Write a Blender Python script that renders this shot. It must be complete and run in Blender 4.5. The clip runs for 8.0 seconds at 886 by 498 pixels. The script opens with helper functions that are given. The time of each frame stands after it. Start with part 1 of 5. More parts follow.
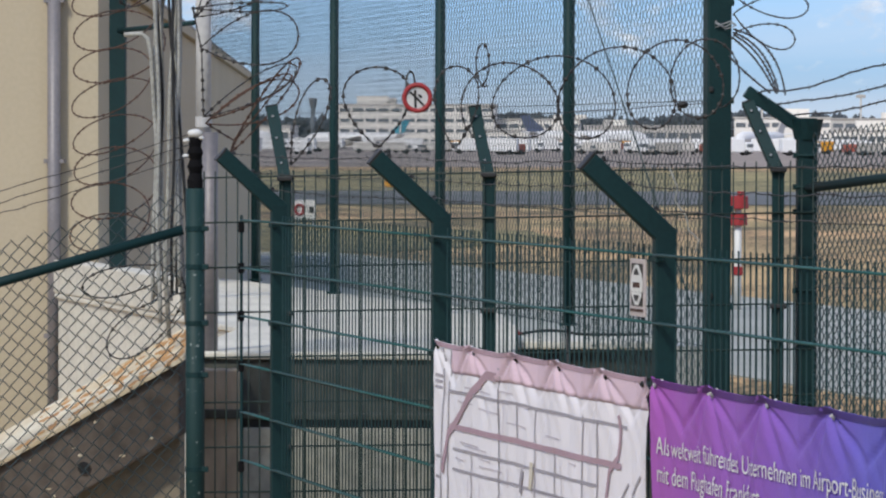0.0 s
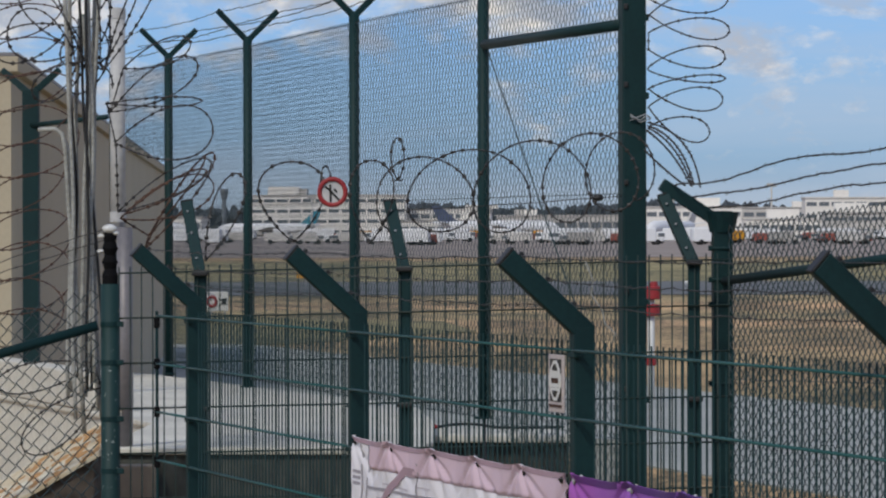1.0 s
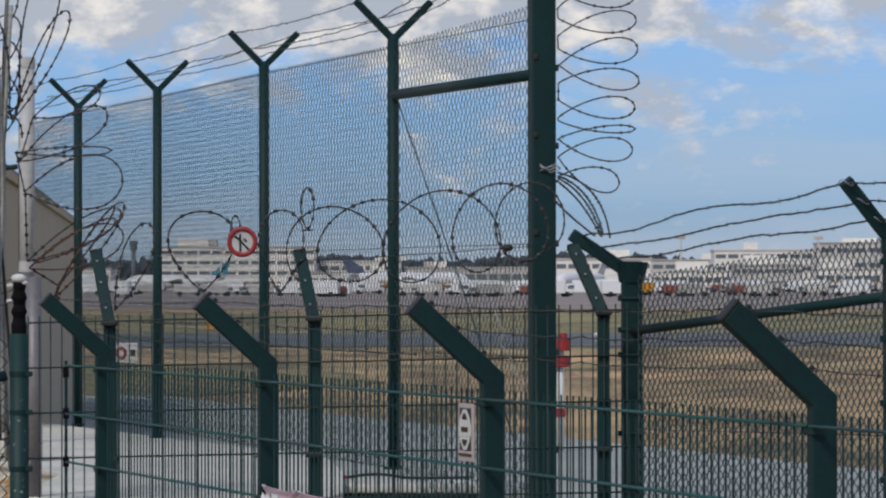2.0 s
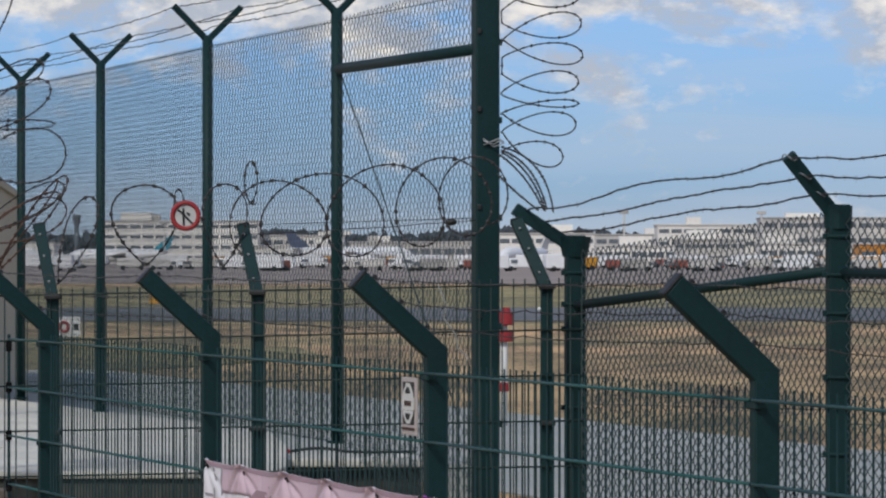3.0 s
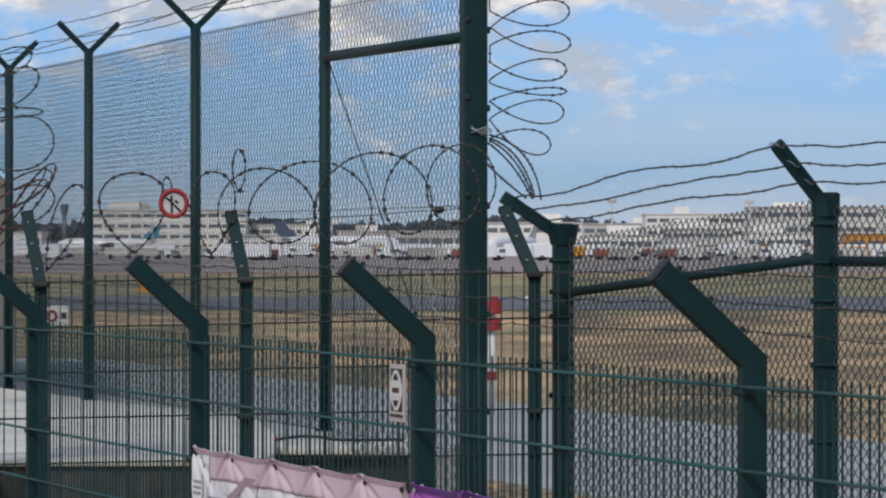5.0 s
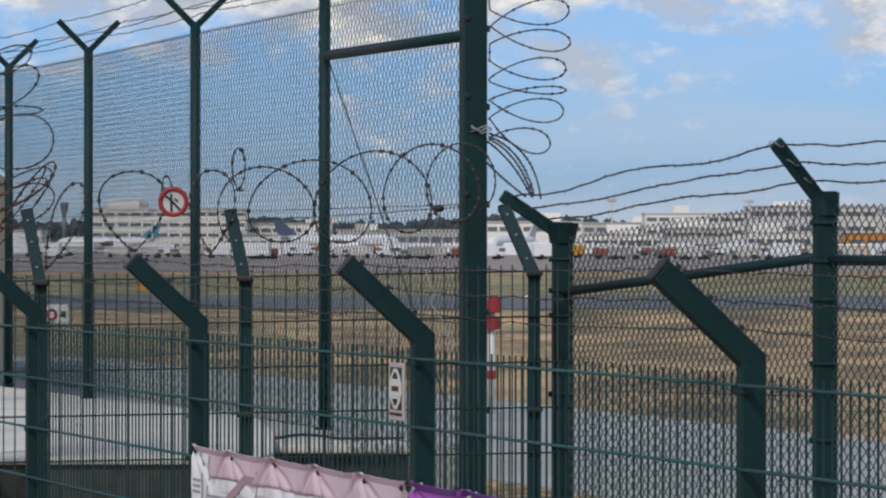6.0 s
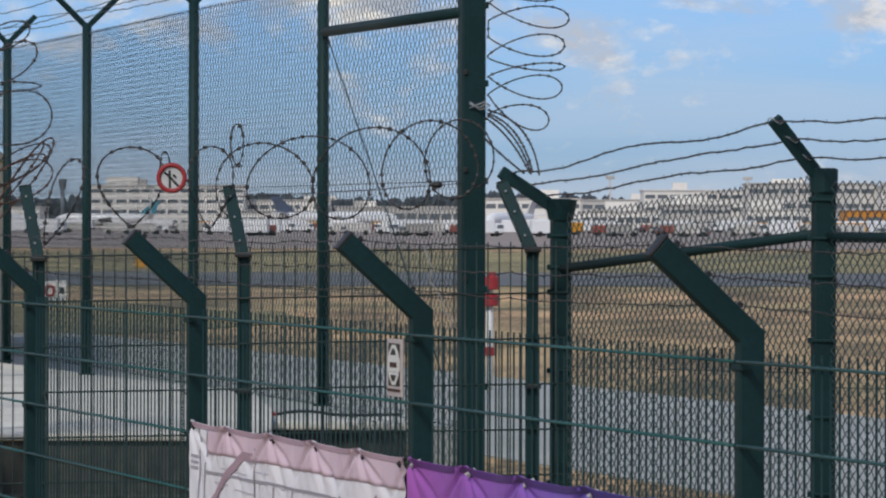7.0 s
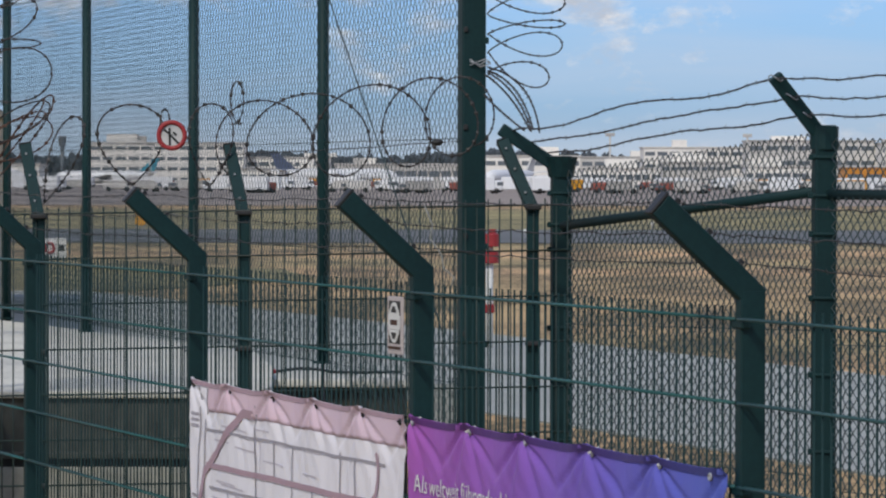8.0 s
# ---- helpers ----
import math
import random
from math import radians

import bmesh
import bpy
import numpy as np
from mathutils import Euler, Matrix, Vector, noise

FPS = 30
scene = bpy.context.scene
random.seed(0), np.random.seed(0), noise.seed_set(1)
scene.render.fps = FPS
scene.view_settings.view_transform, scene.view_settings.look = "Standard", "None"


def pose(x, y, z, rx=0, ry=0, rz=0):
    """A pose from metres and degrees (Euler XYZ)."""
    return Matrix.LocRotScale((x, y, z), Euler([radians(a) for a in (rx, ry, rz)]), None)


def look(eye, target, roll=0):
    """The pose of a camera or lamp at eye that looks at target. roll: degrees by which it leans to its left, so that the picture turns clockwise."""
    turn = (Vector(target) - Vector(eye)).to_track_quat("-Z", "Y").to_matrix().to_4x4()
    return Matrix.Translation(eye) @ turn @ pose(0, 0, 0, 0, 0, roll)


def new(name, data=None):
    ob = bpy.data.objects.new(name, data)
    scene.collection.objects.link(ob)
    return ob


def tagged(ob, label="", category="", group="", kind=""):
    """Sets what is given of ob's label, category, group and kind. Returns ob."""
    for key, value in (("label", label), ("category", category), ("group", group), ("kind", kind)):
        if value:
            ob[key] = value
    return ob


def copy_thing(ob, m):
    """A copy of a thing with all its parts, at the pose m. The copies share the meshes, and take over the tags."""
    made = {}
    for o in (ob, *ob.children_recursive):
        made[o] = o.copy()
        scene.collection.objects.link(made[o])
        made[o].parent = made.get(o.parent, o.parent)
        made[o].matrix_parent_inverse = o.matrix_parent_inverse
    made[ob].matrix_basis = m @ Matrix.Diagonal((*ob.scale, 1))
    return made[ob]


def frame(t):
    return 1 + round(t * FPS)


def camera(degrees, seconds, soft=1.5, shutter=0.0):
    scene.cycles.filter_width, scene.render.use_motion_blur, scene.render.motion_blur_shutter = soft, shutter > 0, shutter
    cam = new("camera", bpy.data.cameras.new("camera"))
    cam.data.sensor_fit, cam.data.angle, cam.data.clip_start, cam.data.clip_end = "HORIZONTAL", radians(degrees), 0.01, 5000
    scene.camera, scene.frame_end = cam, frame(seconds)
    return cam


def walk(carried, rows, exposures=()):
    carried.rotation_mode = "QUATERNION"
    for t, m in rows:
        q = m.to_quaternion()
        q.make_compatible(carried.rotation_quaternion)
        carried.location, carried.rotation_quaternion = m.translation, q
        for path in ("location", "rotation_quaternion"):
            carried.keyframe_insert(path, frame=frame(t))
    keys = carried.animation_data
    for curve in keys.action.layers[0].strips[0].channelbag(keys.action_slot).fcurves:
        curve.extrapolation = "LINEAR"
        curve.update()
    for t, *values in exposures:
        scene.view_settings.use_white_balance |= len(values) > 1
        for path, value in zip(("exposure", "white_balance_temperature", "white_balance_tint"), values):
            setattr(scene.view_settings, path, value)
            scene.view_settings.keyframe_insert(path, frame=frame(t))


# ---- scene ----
cam = camera(11.7, 8.0, soft=2.2)
# seconds, place, then yaw, pitch and roll in degrees
ROWS = [
    (0.0, 0.017, -0.017, 2.365, 3.303, -1.444, 0.114),
    (0.5, 0.013, -0.005, 2.374, 2.631, -0.736, -0.009),
    (1.0, -0.002, 0.012, 2.382, 2.134, -0.248, -0.136),
    (1.5, -0.001, 0.010, 2.375, 1.489, 0.218, -0.077),
    (2.0, -0.003, 0.011, 2.373, 0.935, 0.438, -0.079),
    (2.2, -0.001, 0.010, 2.374, 0.778, 0.430, -0.040),
    (3.3, -0.003, 0.006, 2.370, 0.071, -0.011, -0.012),
    (3.5, -0.003, 0.004, 2.369, 0.050, -0.034, -0.018),
    (4.0, -0.003, 0.002, 2.367, 0.035, -0.008, -0.034),
    (4.5, -0.003, 0.000, 2.366, 0.024, -0.031, -0.011),
    (6.0, -0.002, -0.009, 2.364, 0.023, -0.058, 0.059),
    (6.5, -0.002, -0.009, 2.364, -0.009, -0.158, 0.102),
    (7.0, -0.002, -0.004, 2.362, 0.001, -0.364, 0.128),
    (7.5, -0.002, -0.002, 2.361, 0.000, -0.681, 0.163),
    (8.0, -0.004, 0.004, 2.363, -0.003, -0.932, 0.115),
]
walk(cam, [(t, pose(x, y, z, 90 + pitch, 0, yaw) @ pose(0, 0, 0, 0, 0, roll)) for t, x, y, z, yaw, pitch, roll in ROWS],
     [(0.0, 0.07), (0.5, -0.15), (1.0, -0.38), (1.5, -0.45), (2.2, -0.42), (3.5, -0.33), (6.0, -0.30), (7.0, -0.28), (8.0, -0.20)])

# ---- world, sun, exposure ----
SUN_UP, SUN_TURN = 42.0, -155.0     # elevation; compass turn from straight ahead, negative to the left
world = bpy.data.worlds.new("sky")
scene.world = world
world.use_nodes = True
wn, wl = world.node_tree.nodes, world.node_tree.links
wn.clear()


def wnode(kind, **values):
    n = wn.new(kind)
    for key, value in values.items():
        n.inputs[key].default_value = value
    return n


sky = wn.new("ShaderNodeTexSky")
sky.sky_type, sky.sun_disc = "NISHITA", False
sky.sun_elevation, sky.sun_rotation = radians(SUN_UP), radians(SUN_TURN)
sky.air_density, sky.dust_density, sky.ozone_density = 1.0, 0.6, 2.5
coords = wn.new("ShaderNodeTexCoord")
height = wn.new("ShaderNodeSeparateXYZ")
wl.new(coords.outputs["Generated"], height.inputs["Vector"])


def wramp(source, stops):
    r = wn.new("ShaderNodeValToRGB")
    for i, (at, colour) in enumerate(stops):
        el = r.color_ramp.elements[i] if i < 2 else r.color_ramp.elements.new(at)
        el.position, el.color = at, (*colour, 1) if isinstance(colour, tuple) else (colour, colour, colour, 1)
    wl.new(source, r.inputs["Fac"])
    return r.outputs["Color"]


def wnoise(scale, shift, detail, rough, twist=0.0):
    m = wn.new("ShaderNodeMapping")
    m.inputs["Scale"].default_value, m.inputs["Location"].default_value = scale, shift
    wl.new(coords.outputs["Generated"], m.inputs["Vector"])
    n = wnode("ShaderNodeTexNoise", Scale=1.0, Detail=detail, Roughness=rough, Distortion=twist)
    wl.new(m.outputs["Vector"], n.inputs["Vector"])
    return n.outputs["Fac"]


def wmath(kind, a, b):
    n = wn.new("ShaderNodeMath")
    n.operation = kind
    for socket, value in zip(n.inputs, (a, b)):
        if isinstance(value, float):
            socket.default_value = value
        else:
            wl.new(value, socket)
    return n.outputs["Value"]


# broken cumulus thickens a few degrees above the horizon; thin streaks and haze lie below it
bank = wramp(height.outputs["Z"], [(0.0, 0.44), (1.0, 0.50), (0.022, 0.41), (0.034, 0.45), (0.046, 0.59), (0.058, 0.68), (0.30, 0.54)])
puffs = wmath("ADD", wnoise((30, 30, 62), (4.3, 1.7, 0.6), 9.0, 0.60, 0.25), wmath("SUBTRACT", bank, 0.5))
cover = wramp(puffs, [(0.50, 0.0), (0.64, 1.0)])
thin = wramp(wnoise((9, 9, 75), (2.1, 0.4, 1.9), 6.0, 0.55, 0.2), [(0.42, 0.0), (0.74, 0.45)])
haze = wramp(height.outputs["Z"], [(0.0, 0.34), (0.016, 0.0)])
tone = wramp(wnoise((70, 70, 120), (0.3, 2.2, 0.9), 6.0, 0.6), [(0.46, (4.3, 4.75, 5.6)), (0.72, (9.6, 9.0, 8.3))])
tint = wn.new("ShaderNodeMix")
tint.data_type, tint.blend_type = "RGBA", "MULTIPLY"
tint.inputs["Factor"].default_value = 1.0
hue = wn.new("ShaderNodeValToRGB")          # deeper blue low down, paler overhead
hue.color_ramp.elements[0].position, hue.color_ramp.elements[1].position = 0.04, 0.45
hue.color_ramp.elements[0].color = (0.455, 0.675, 1.19, 1)
hue.color_ramp.elements[1].color = (0.66, 0.80, 1.07, 1)
wl.new(height.outputs["Z"], hue.inputs["Fac"])
wl.new(hue.outputs["Color"], tint.inputs["B"])
wl.new(sky.outputs["Color"], tint.inputs["A"])


def wlayer(factor, under, over):
    n = wn.new("ShaderNodeMix")
    n.data_type = "RGBA"
    wl.new(factor, n.inputs["Factor"])
    wl.new(under, n.inputs["A"])
    if isinstance(over, tuple):
        n.inputs["B"].default_value = (*over, 1)
    else:
        wl.new(over, n.inputs["B"])
    return n.outputs["Result"]


veil = wlayer(thin, tint.outputs["Result"], (4.6, 5.3, 6.5))
low = wlayer(haze, veil, (6.6, 6.7, 6.8))
clouds = wlayer(cover, low, tone)
back = wnode("ShaderNodeBackground", Strength=0.134)
wl.new(clouds, back.inputs["Color"])
wout = wn.new("ShaderNodeOutputWorld")
wl.new(back.outputs["Background"], wout.inputs["Surface"])

sun = new("sun", bpy.data.lights.new("sun", "SUN"))
sun.data.energy, sun.data.angle, sun.data.color = 2.5, radians(8.0), (0.98, 0.925, 0.80)
a, e = radians(SUN_TURN), radians(SUN_UP)
sun.matrix_world = look((0, 0, 60), (-math.sin(a) * math.cos(e), -math.cos(a) * math.cos(e), 60 - math.sin(e)))

# ---- materials ----
def material(name, light, dark, rough=0.6, metal=0.0, grain=40.0, patch=3.0, bump=0.0, streak=(1, 1, 1), vary=0.0, amount=0.5, shine=0.4, hard=0.14):
    """A surface of two tones: patches and fine grain, with a little relief."""
    m = bpy.data.materials.new(name)
    m.use_nodes = True
    nodes, links = m.node_tree.nodes, m.node_tree.links
    bsdf = nodes["Principled BSDF"]
    place = nodes.new("ShaderNodeTexCoord")
    size = nodes.new("ShaderNodeMapping")
    size.inputs["Scale"].default_value = streak
    links.new(place.outputs["Object"], size.inputs["Vector"])
    big, fine = nodes.new("ShaderNodeTexNoise"), nodes.new("ShaderNodeTexNoise")
    for node, scale, detail in ((big, patch, 5.0), (fine, grain, 6.0)):
        node.inputs["Scale"].default_value, node.inputs["Detail"].default_value = scale, detail
        links.new(size.outputs["Vector"], node.inputs["Vector"])
    both = nodes.new("ShaderNodeMix")
    both.data_type = "FLOAT"
    both.inputs["Factor"].default_value = amount
    links.new(big.outputs["Fac"], both.inputs["A"])
    links.new(fine.outputs["Fac"], both.inputs["B"])
    ramp = nodes.new("ShaderNodeValToRGB")
    ramp.color_ramp.elements[0].position, ramp.color_ramp.elements[1].position = 0.5 - hard, 0.5 + hard
    ramp.color_ramp.elements[0].color, ramp.color_ramp.elements[1].color = (*dark, 1), (*light, 1)
    links.new(both.outputs["Result"], ramp.inputs["Fac"])
    colour = ramp.outputs["Color"]
    if vary:
        info, hue = nodes.new("ShaderNodeObjectInfo"), nodes.new("ShaderNodeHueSaturation")
        span = nodes.new("ShaderNodeMapRange")
        span.inputs["To Min"].default_value, span.inputs["To Max"].default_value = 1 - vary, 1 + vary
        links.new(info.outputs["Random"], span.inputs["Value"])
        links.new(span.outputs["Result"], hue.inputs["Value"])
        links.new(colour, hue.inputs["Color"])
        colour = hue.outputs["Color"]
    links.new(colour, bsdf.inputs["Base Color"])
    bsdf.inputs["Roughness"].default_value, bsdf.inputs["Metallic"].default_value = rough, metal
    bsdf.inputs["Specular IOR Level"].default_value = shine
    if bump:
        relief = nodes.new("ShaderNodeBump")
        relief.inputs["Strength"].default_value, relief.inputs["Distance"].default_value = bump, 0.01
        links.new(fine.outputs["Fac"], relief.inputs["Height"])
        links.new(relief.outputs["Normal"], bsdf.inputs["Normal"])
    return m


GREEN = material("green_powder_coat", (0.0053, 0.0315, 0.0335), (0.0036, 0.0225, 0.0245), 0.60, 0, 60, 5, 0.05, vary=0.06, shine=0.25)
GREEN_WIRE = material("green_coated_wire", (0.022, 0.110, 0.105), (0.014, 0.075, 0.072), 0.5, 0, 50, 4)
DARK_WIRE = material("dark_coated_wire", (0.020, 0.040, 0.034), (0.012, 0.022, 0.020), 0.5, 0, 50, 4)
LINK = material("plastic_coated_chain_link", (0.030, 0.058, 0.060), (0.018, 0.036, 0.038), 0.45, 0, 50, 2)
CAP = material("black_plastic", (0.02, 0.021, 0.021), (0.012, 0.012, 0.013), 0.5, 0, 60, 6)
CHIPPED = material("chipped_green_paint", (0.30, 0.34, 0.32), (0.006, 0.033, 0.033), 0.6, 0, 26, 70, 0.1, amount=0.5, hard=0.10)
CHIPPED.node_tree.nodes["Color Ramp"].color_ramp.elements[0].position = 0.605
CHIPPED.node_tree.nodes["Color Ramp"].color_ramp.elements[1].position = 0.68
LICHEN = material("orange_lichen", (0.60, 0.34, 0.13), (0.40, 0.21, 0.09), 0.95, 0, 30, 6, 0.5)
RUBBER = material("matte_black_rubber", (0.010, 0.010, 0.011), (0.005, 0.005, 0.006), 0.9, 0, 60, 6, shine=0.1)
RAZOR = material("weathered_razor_wire", (0.060, 0.056, 0.055), (0.020, 0.018, 0.018), 0.55, 0.2, 30, 4)
RUST = material("rusted_razor_wire", (0.105, 0.054, 0.036), (0.035, 0.019, 0.015), 0.75, 0.1, 30, 5)
STEEL = material("galvanised_steel", (0.42, 0.43, 0.44), (0.26, 0.27, 0.29), 0.5, 0.5, 60, 4, vary=0.05)
ROPE = material("pale_cable_sheath", (0.44, 0.44, 0.41), (0.22, 0.22, 0.20), 0.6, 0, 60, 5)
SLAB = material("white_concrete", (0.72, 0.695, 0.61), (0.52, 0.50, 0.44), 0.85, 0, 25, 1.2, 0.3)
# stained concrete whose tones also hold the shade below the deck
SHADED_CONCRETE = material("shade_darkened_stained_concrete", (0.10, 0.105, 0.092), (0.034, 0.038, 0.036), 0.9, 0, 18, 1.1, 0.4, (1, 1, 0.5))
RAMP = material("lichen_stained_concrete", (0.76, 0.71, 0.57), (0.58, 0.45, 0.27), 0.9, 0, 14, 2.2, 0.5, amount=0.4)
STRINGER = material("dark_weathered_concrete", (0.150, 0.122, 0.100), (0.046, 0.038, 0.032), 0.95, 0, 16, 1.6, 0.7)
PALE = material("pale_painted_steel", (0.58, 0.58, 0.57), (0.44, 0.44, 0.44), 0.6, 0, 30, 3)
RENDER_WALL = material("beige_render", (0.46, 0.40, 0.292), (0.412, 0.356, 0.258), 0.9, 0, 30, 0.5, 0.1)
PIPE = material("grey_downpipe", (0.25, 0.235, 0.24), (0.19, 0.18, 0.19), 0.5, 0.2, 40, 3)
CERAMIC = material("white_insulator", (0.75, 0.75, 0.73), (0.6, 0.6, 0.58), 0.3, 0, 40, 8)
WHITE = material("white_enamel", (0.72, 0.72, 0.70), (0.62, 0.62, 0.60), 0.4, 0, 60, 5)
BLACK = material("black_paint", (0.02, 0.02, 0.02), (0.012, 0.012, 0.012), 0.5, 0, 60, 5)
RED = material("red_paint", (0.34, 0.030, 0.032), (0.25, 0.022, 0.026), 0.45, 0, 50, 5)
YELLOW = material("yellow_paint", (0.75, 0.36, 0.03), (0.6, 0.27, 0.02), 0.5, 0, 50, 5)
ROAD = material("pale_asphalt", (0.42, 0.43, 0.40), (0.285, 0.295, 0.275), 0.85, 0, 8, 0.25, 0.2)
RUNWAY = material("blue_grey_asphalt", (0.15, 0.155, 0.158), (0.105, 0.11, 0.113), 0.85, 0, 1.5, 0.05, 0, (0.3, 1, 1))
APRON = material("apron_concrete", (0.35, 0.29, 0.25), (0.24, 0.20, 0.175), 0.9, 0, 0.3, 0.02, 0, (0.3, 1, 1))


# ---- building helpers ----
def mesh_of(bm, name, mat):
    me = bpy.data.meshes.new(name)
    bm.normal_update()
    bm.to_mesh(me)
    bm.free()
    me.materials.append(mat)
    return me


def part(name, bm, mat, parent=None, label="", m=None):
    """One mesh object out of a bmesh or a finished mesh, under a thing or a part."""
    me = bm if isinstance(bm, bpy.types.Mesh) else mesh_of(bm, name, mat)
    ob = new(name, me)
    if parent is not None:
        ob.parent = parent
    if m is not None:
        ob.matrix_basis = m
    return tagged(ob, label)


def thing(name, label, category, group="", kind="", at=(0, 0, 0)):
    ob = new(name)
    ob.empty_display_size = 0.1
    ob.location = at
    return tagged(ob, label, category, group, kind)


def box(bm, lo, hi, m=None, bevel=0.0):
    """An axis-aligned box from lo to hi, moved by m."""
    c = [(lo[i] + hi[i]) / 2 for i in range(3)]
    s = [hi[i] - lo[i] for i in range(3)]
    made = bmesh.ops.create_cube(bm, size=1.0, matrix=Matrix.Translation(c) @ Matrix.Diagonal((*s, 1)))["verts"]
    if bevel:
        edges = list({ed for v in made for ed in v.link_edges})
        made = bmesh.ops.bevel(bm, geom=edges, offset=bevel, segments=2, affect="EDGES", profile=0.5)["verts"]
    if m is not None:
        bmesh.ops.transform(bm, matrix=m, verts=made)
    return bm


def beam(p, q, wide, deep, side=(1, 0, 0), bevel=0.004):
    """A rectangular hollow-section bar from p to q; wide runs along side."""
    p, q = Vector(p), Vector(q)
    up = (q - p).normalized()
    sx = Vector(side)
    sx = (sx - up * sx.dot(up)).normalized()
    sy = up.cross(sx)
    m = Matrix((sx, sy, up)).transposed().to_4x4()
    m.translation = p
    return box(bmesh.new(), (-wide / 2, -deep / 2, 0), (wide / 2, deep / 2, (q - p).length), m, bevel)


def tube_data(points, radius, sides=6, closed=False, caps=True):
    """Vertices and faces of a round bar along points."""
    pts = np.array(points, dtype=float)
    ahead = np.gradient(pts, axis=0)
    ahead /= np.maximum(np.linalg.norm(ahead, axis=1, keepdims=True), 1e-9)
    ref = np.array((0.0, 0.0, 1.0)) if abs(ahead[0][2]) < 0.9 else np.array((1.0, 0.0, 0.0))
    n = np.cross(ref, ahead[0])
    n /= np.linalg.norm(n)
    verts, faces = [], []
    for i, p in enumerate(pts):
        n = n - ahead[i] * n.dot(ahead[i])
        n /= max(np.linalg.norm(n), 1e-9)
        b = np.cross(ahead[i], n)
        for k in range(sides):
            w = 2 * math.pi * k / sides
            verts.append(tuple(p + radius * (math.cos(w) * n + math.sin(w) * b)))
    for i in range(len(pts) - 1):
        for k in range(sides):
            j = (k + 1) % sides
            faces.append((i * sides + k, i * sides + j, (i + 1) * sides + j, (i + 1) * sides + k))
    if caps:
        faces.append(tuple(reversed(range(sides))))
        faces.append(tuple(range((len(pts) - 1) * sides, len(pts) * sides)))
    return verts, faces


def mesh_from(name, pieces, mat, smooth=True):
    """One mesh out of several (vertices, faces)."""
    verts, faces = [], []
    for v, f in pieces:
        o = len(verts)
        verts += v
        faces += [tuple(i + o for i in face) for face in f]
    me = bpy.data.meshes.new(name)
    me.from_pydata(verts, [], faces)
    if smooth:
        me.polygons.foreach_set("use_smooth", [True] * len(me.polygons))
    me.materials.append(mat)
    return me


def bar(name, p, q, radius, mat, parent=None, label="", sides=10):
    return part(name, mesh_from(name, [tube_data([p, q], radius, sides)], mat), mat, parent, label)


def lerp(p, q, f):
    return tuple(p[i] + (q[i] - p[i]) * f for i in range(3))


def sagging(p, q, sag=0.02, steps=14, wobble=0.004, rng=random, wave=(0.0, 1.0)):
    """Points of a slack wire from p to q; wave: height and number of the slow bends in it."""
    out = []
    for i in range(steps + 1):
        f = i / steps
        x, y, z = lerp(p, q, f)
        edge = 0 if i in (0, steps) else 1
        out.append((x + edge * rng.uniform(-wobble, wobble), y, z - sag * 4 * f * (1 - f) - wave[0] * math.sin(2 * math.pi * wave[1] * f) * min(1, 6 * f, 6 - 6 * f) + edge * rng.uniform(-wobble, wobble)))
    return out


def barbs_on(points, step, size, rng, flat=False):
    """Small pointed barbs set along a wire."""
    pieces, gone = [], step * 0.5
    for p, q in zip(points, points[1:]):
        p, q = Vector(p), Vector(q)
        d = q - p
        length = d.length
        if length < 1e-6:
            continue
        d /= length
        while gone < length:
            c = p + d * gone
            for _ in range(1 if flat else 2):
                w = Vector((rng.uniform(-1, 1), rng.uniform(-1, 1), rng.uniform(-1, 1)))
                w = (w - d * w.dot(d)).normalized() * size
                t = d.cross(w).normalized() * size * (0.55 if flat else 0.16)
                s = d * size * (1.45 if flat else 0.16)
                v = [tuple(c + w), tuple(c + s), tuple(c + t), tuple(c - s), tuple(c - t), tuple(c - w)]
                pieces.append((v, [(0, 1, 2), (0, 2, 3), (0, 3, 4), (0, 4, 1), (5, 2, 1), (5, 3, 2), (5, 4, 3), (5, 1, 4)]))
            gone += step
        gone -= length
    return pieces


def barbed_wire(p, q, parent, sag=0.02, radius=0.0022, seed=1, step=0.1, size=0.014, mat=None, wobble=0.004, wave=(0.0, 1.0)):
    rng = random.Random(seed)
    pts = sagging(p, q, sag, 32, wobble, rng, wave)
    ob = part("barbed_wire", mesh_from("barbed_wire", [tube_data(pts, radius, 5)] + barbs_on(pts, step, size, rng), mat or RAZOR), None, parent)
    return ob


def razor_coil(points, label, mat, radius=0.0028, seed=1, step=0.055, size=0.012):
    """A length of razor tape: the core wire, and its blades as a part."""
    rng = random.Random(seed)
    c = thing("razor_wire_coil", label, "razor wire", "razor wire coils")
    part("core_wire", mesh_from("core_wire", [tube_data(points, radius, 6)], mat), None, c)
    tagged(part("blade_tape", mesh_from("blade_tape", barbs_on(points, step, size, rng, True), mat, False), None, c), kind="stuff")
    return c


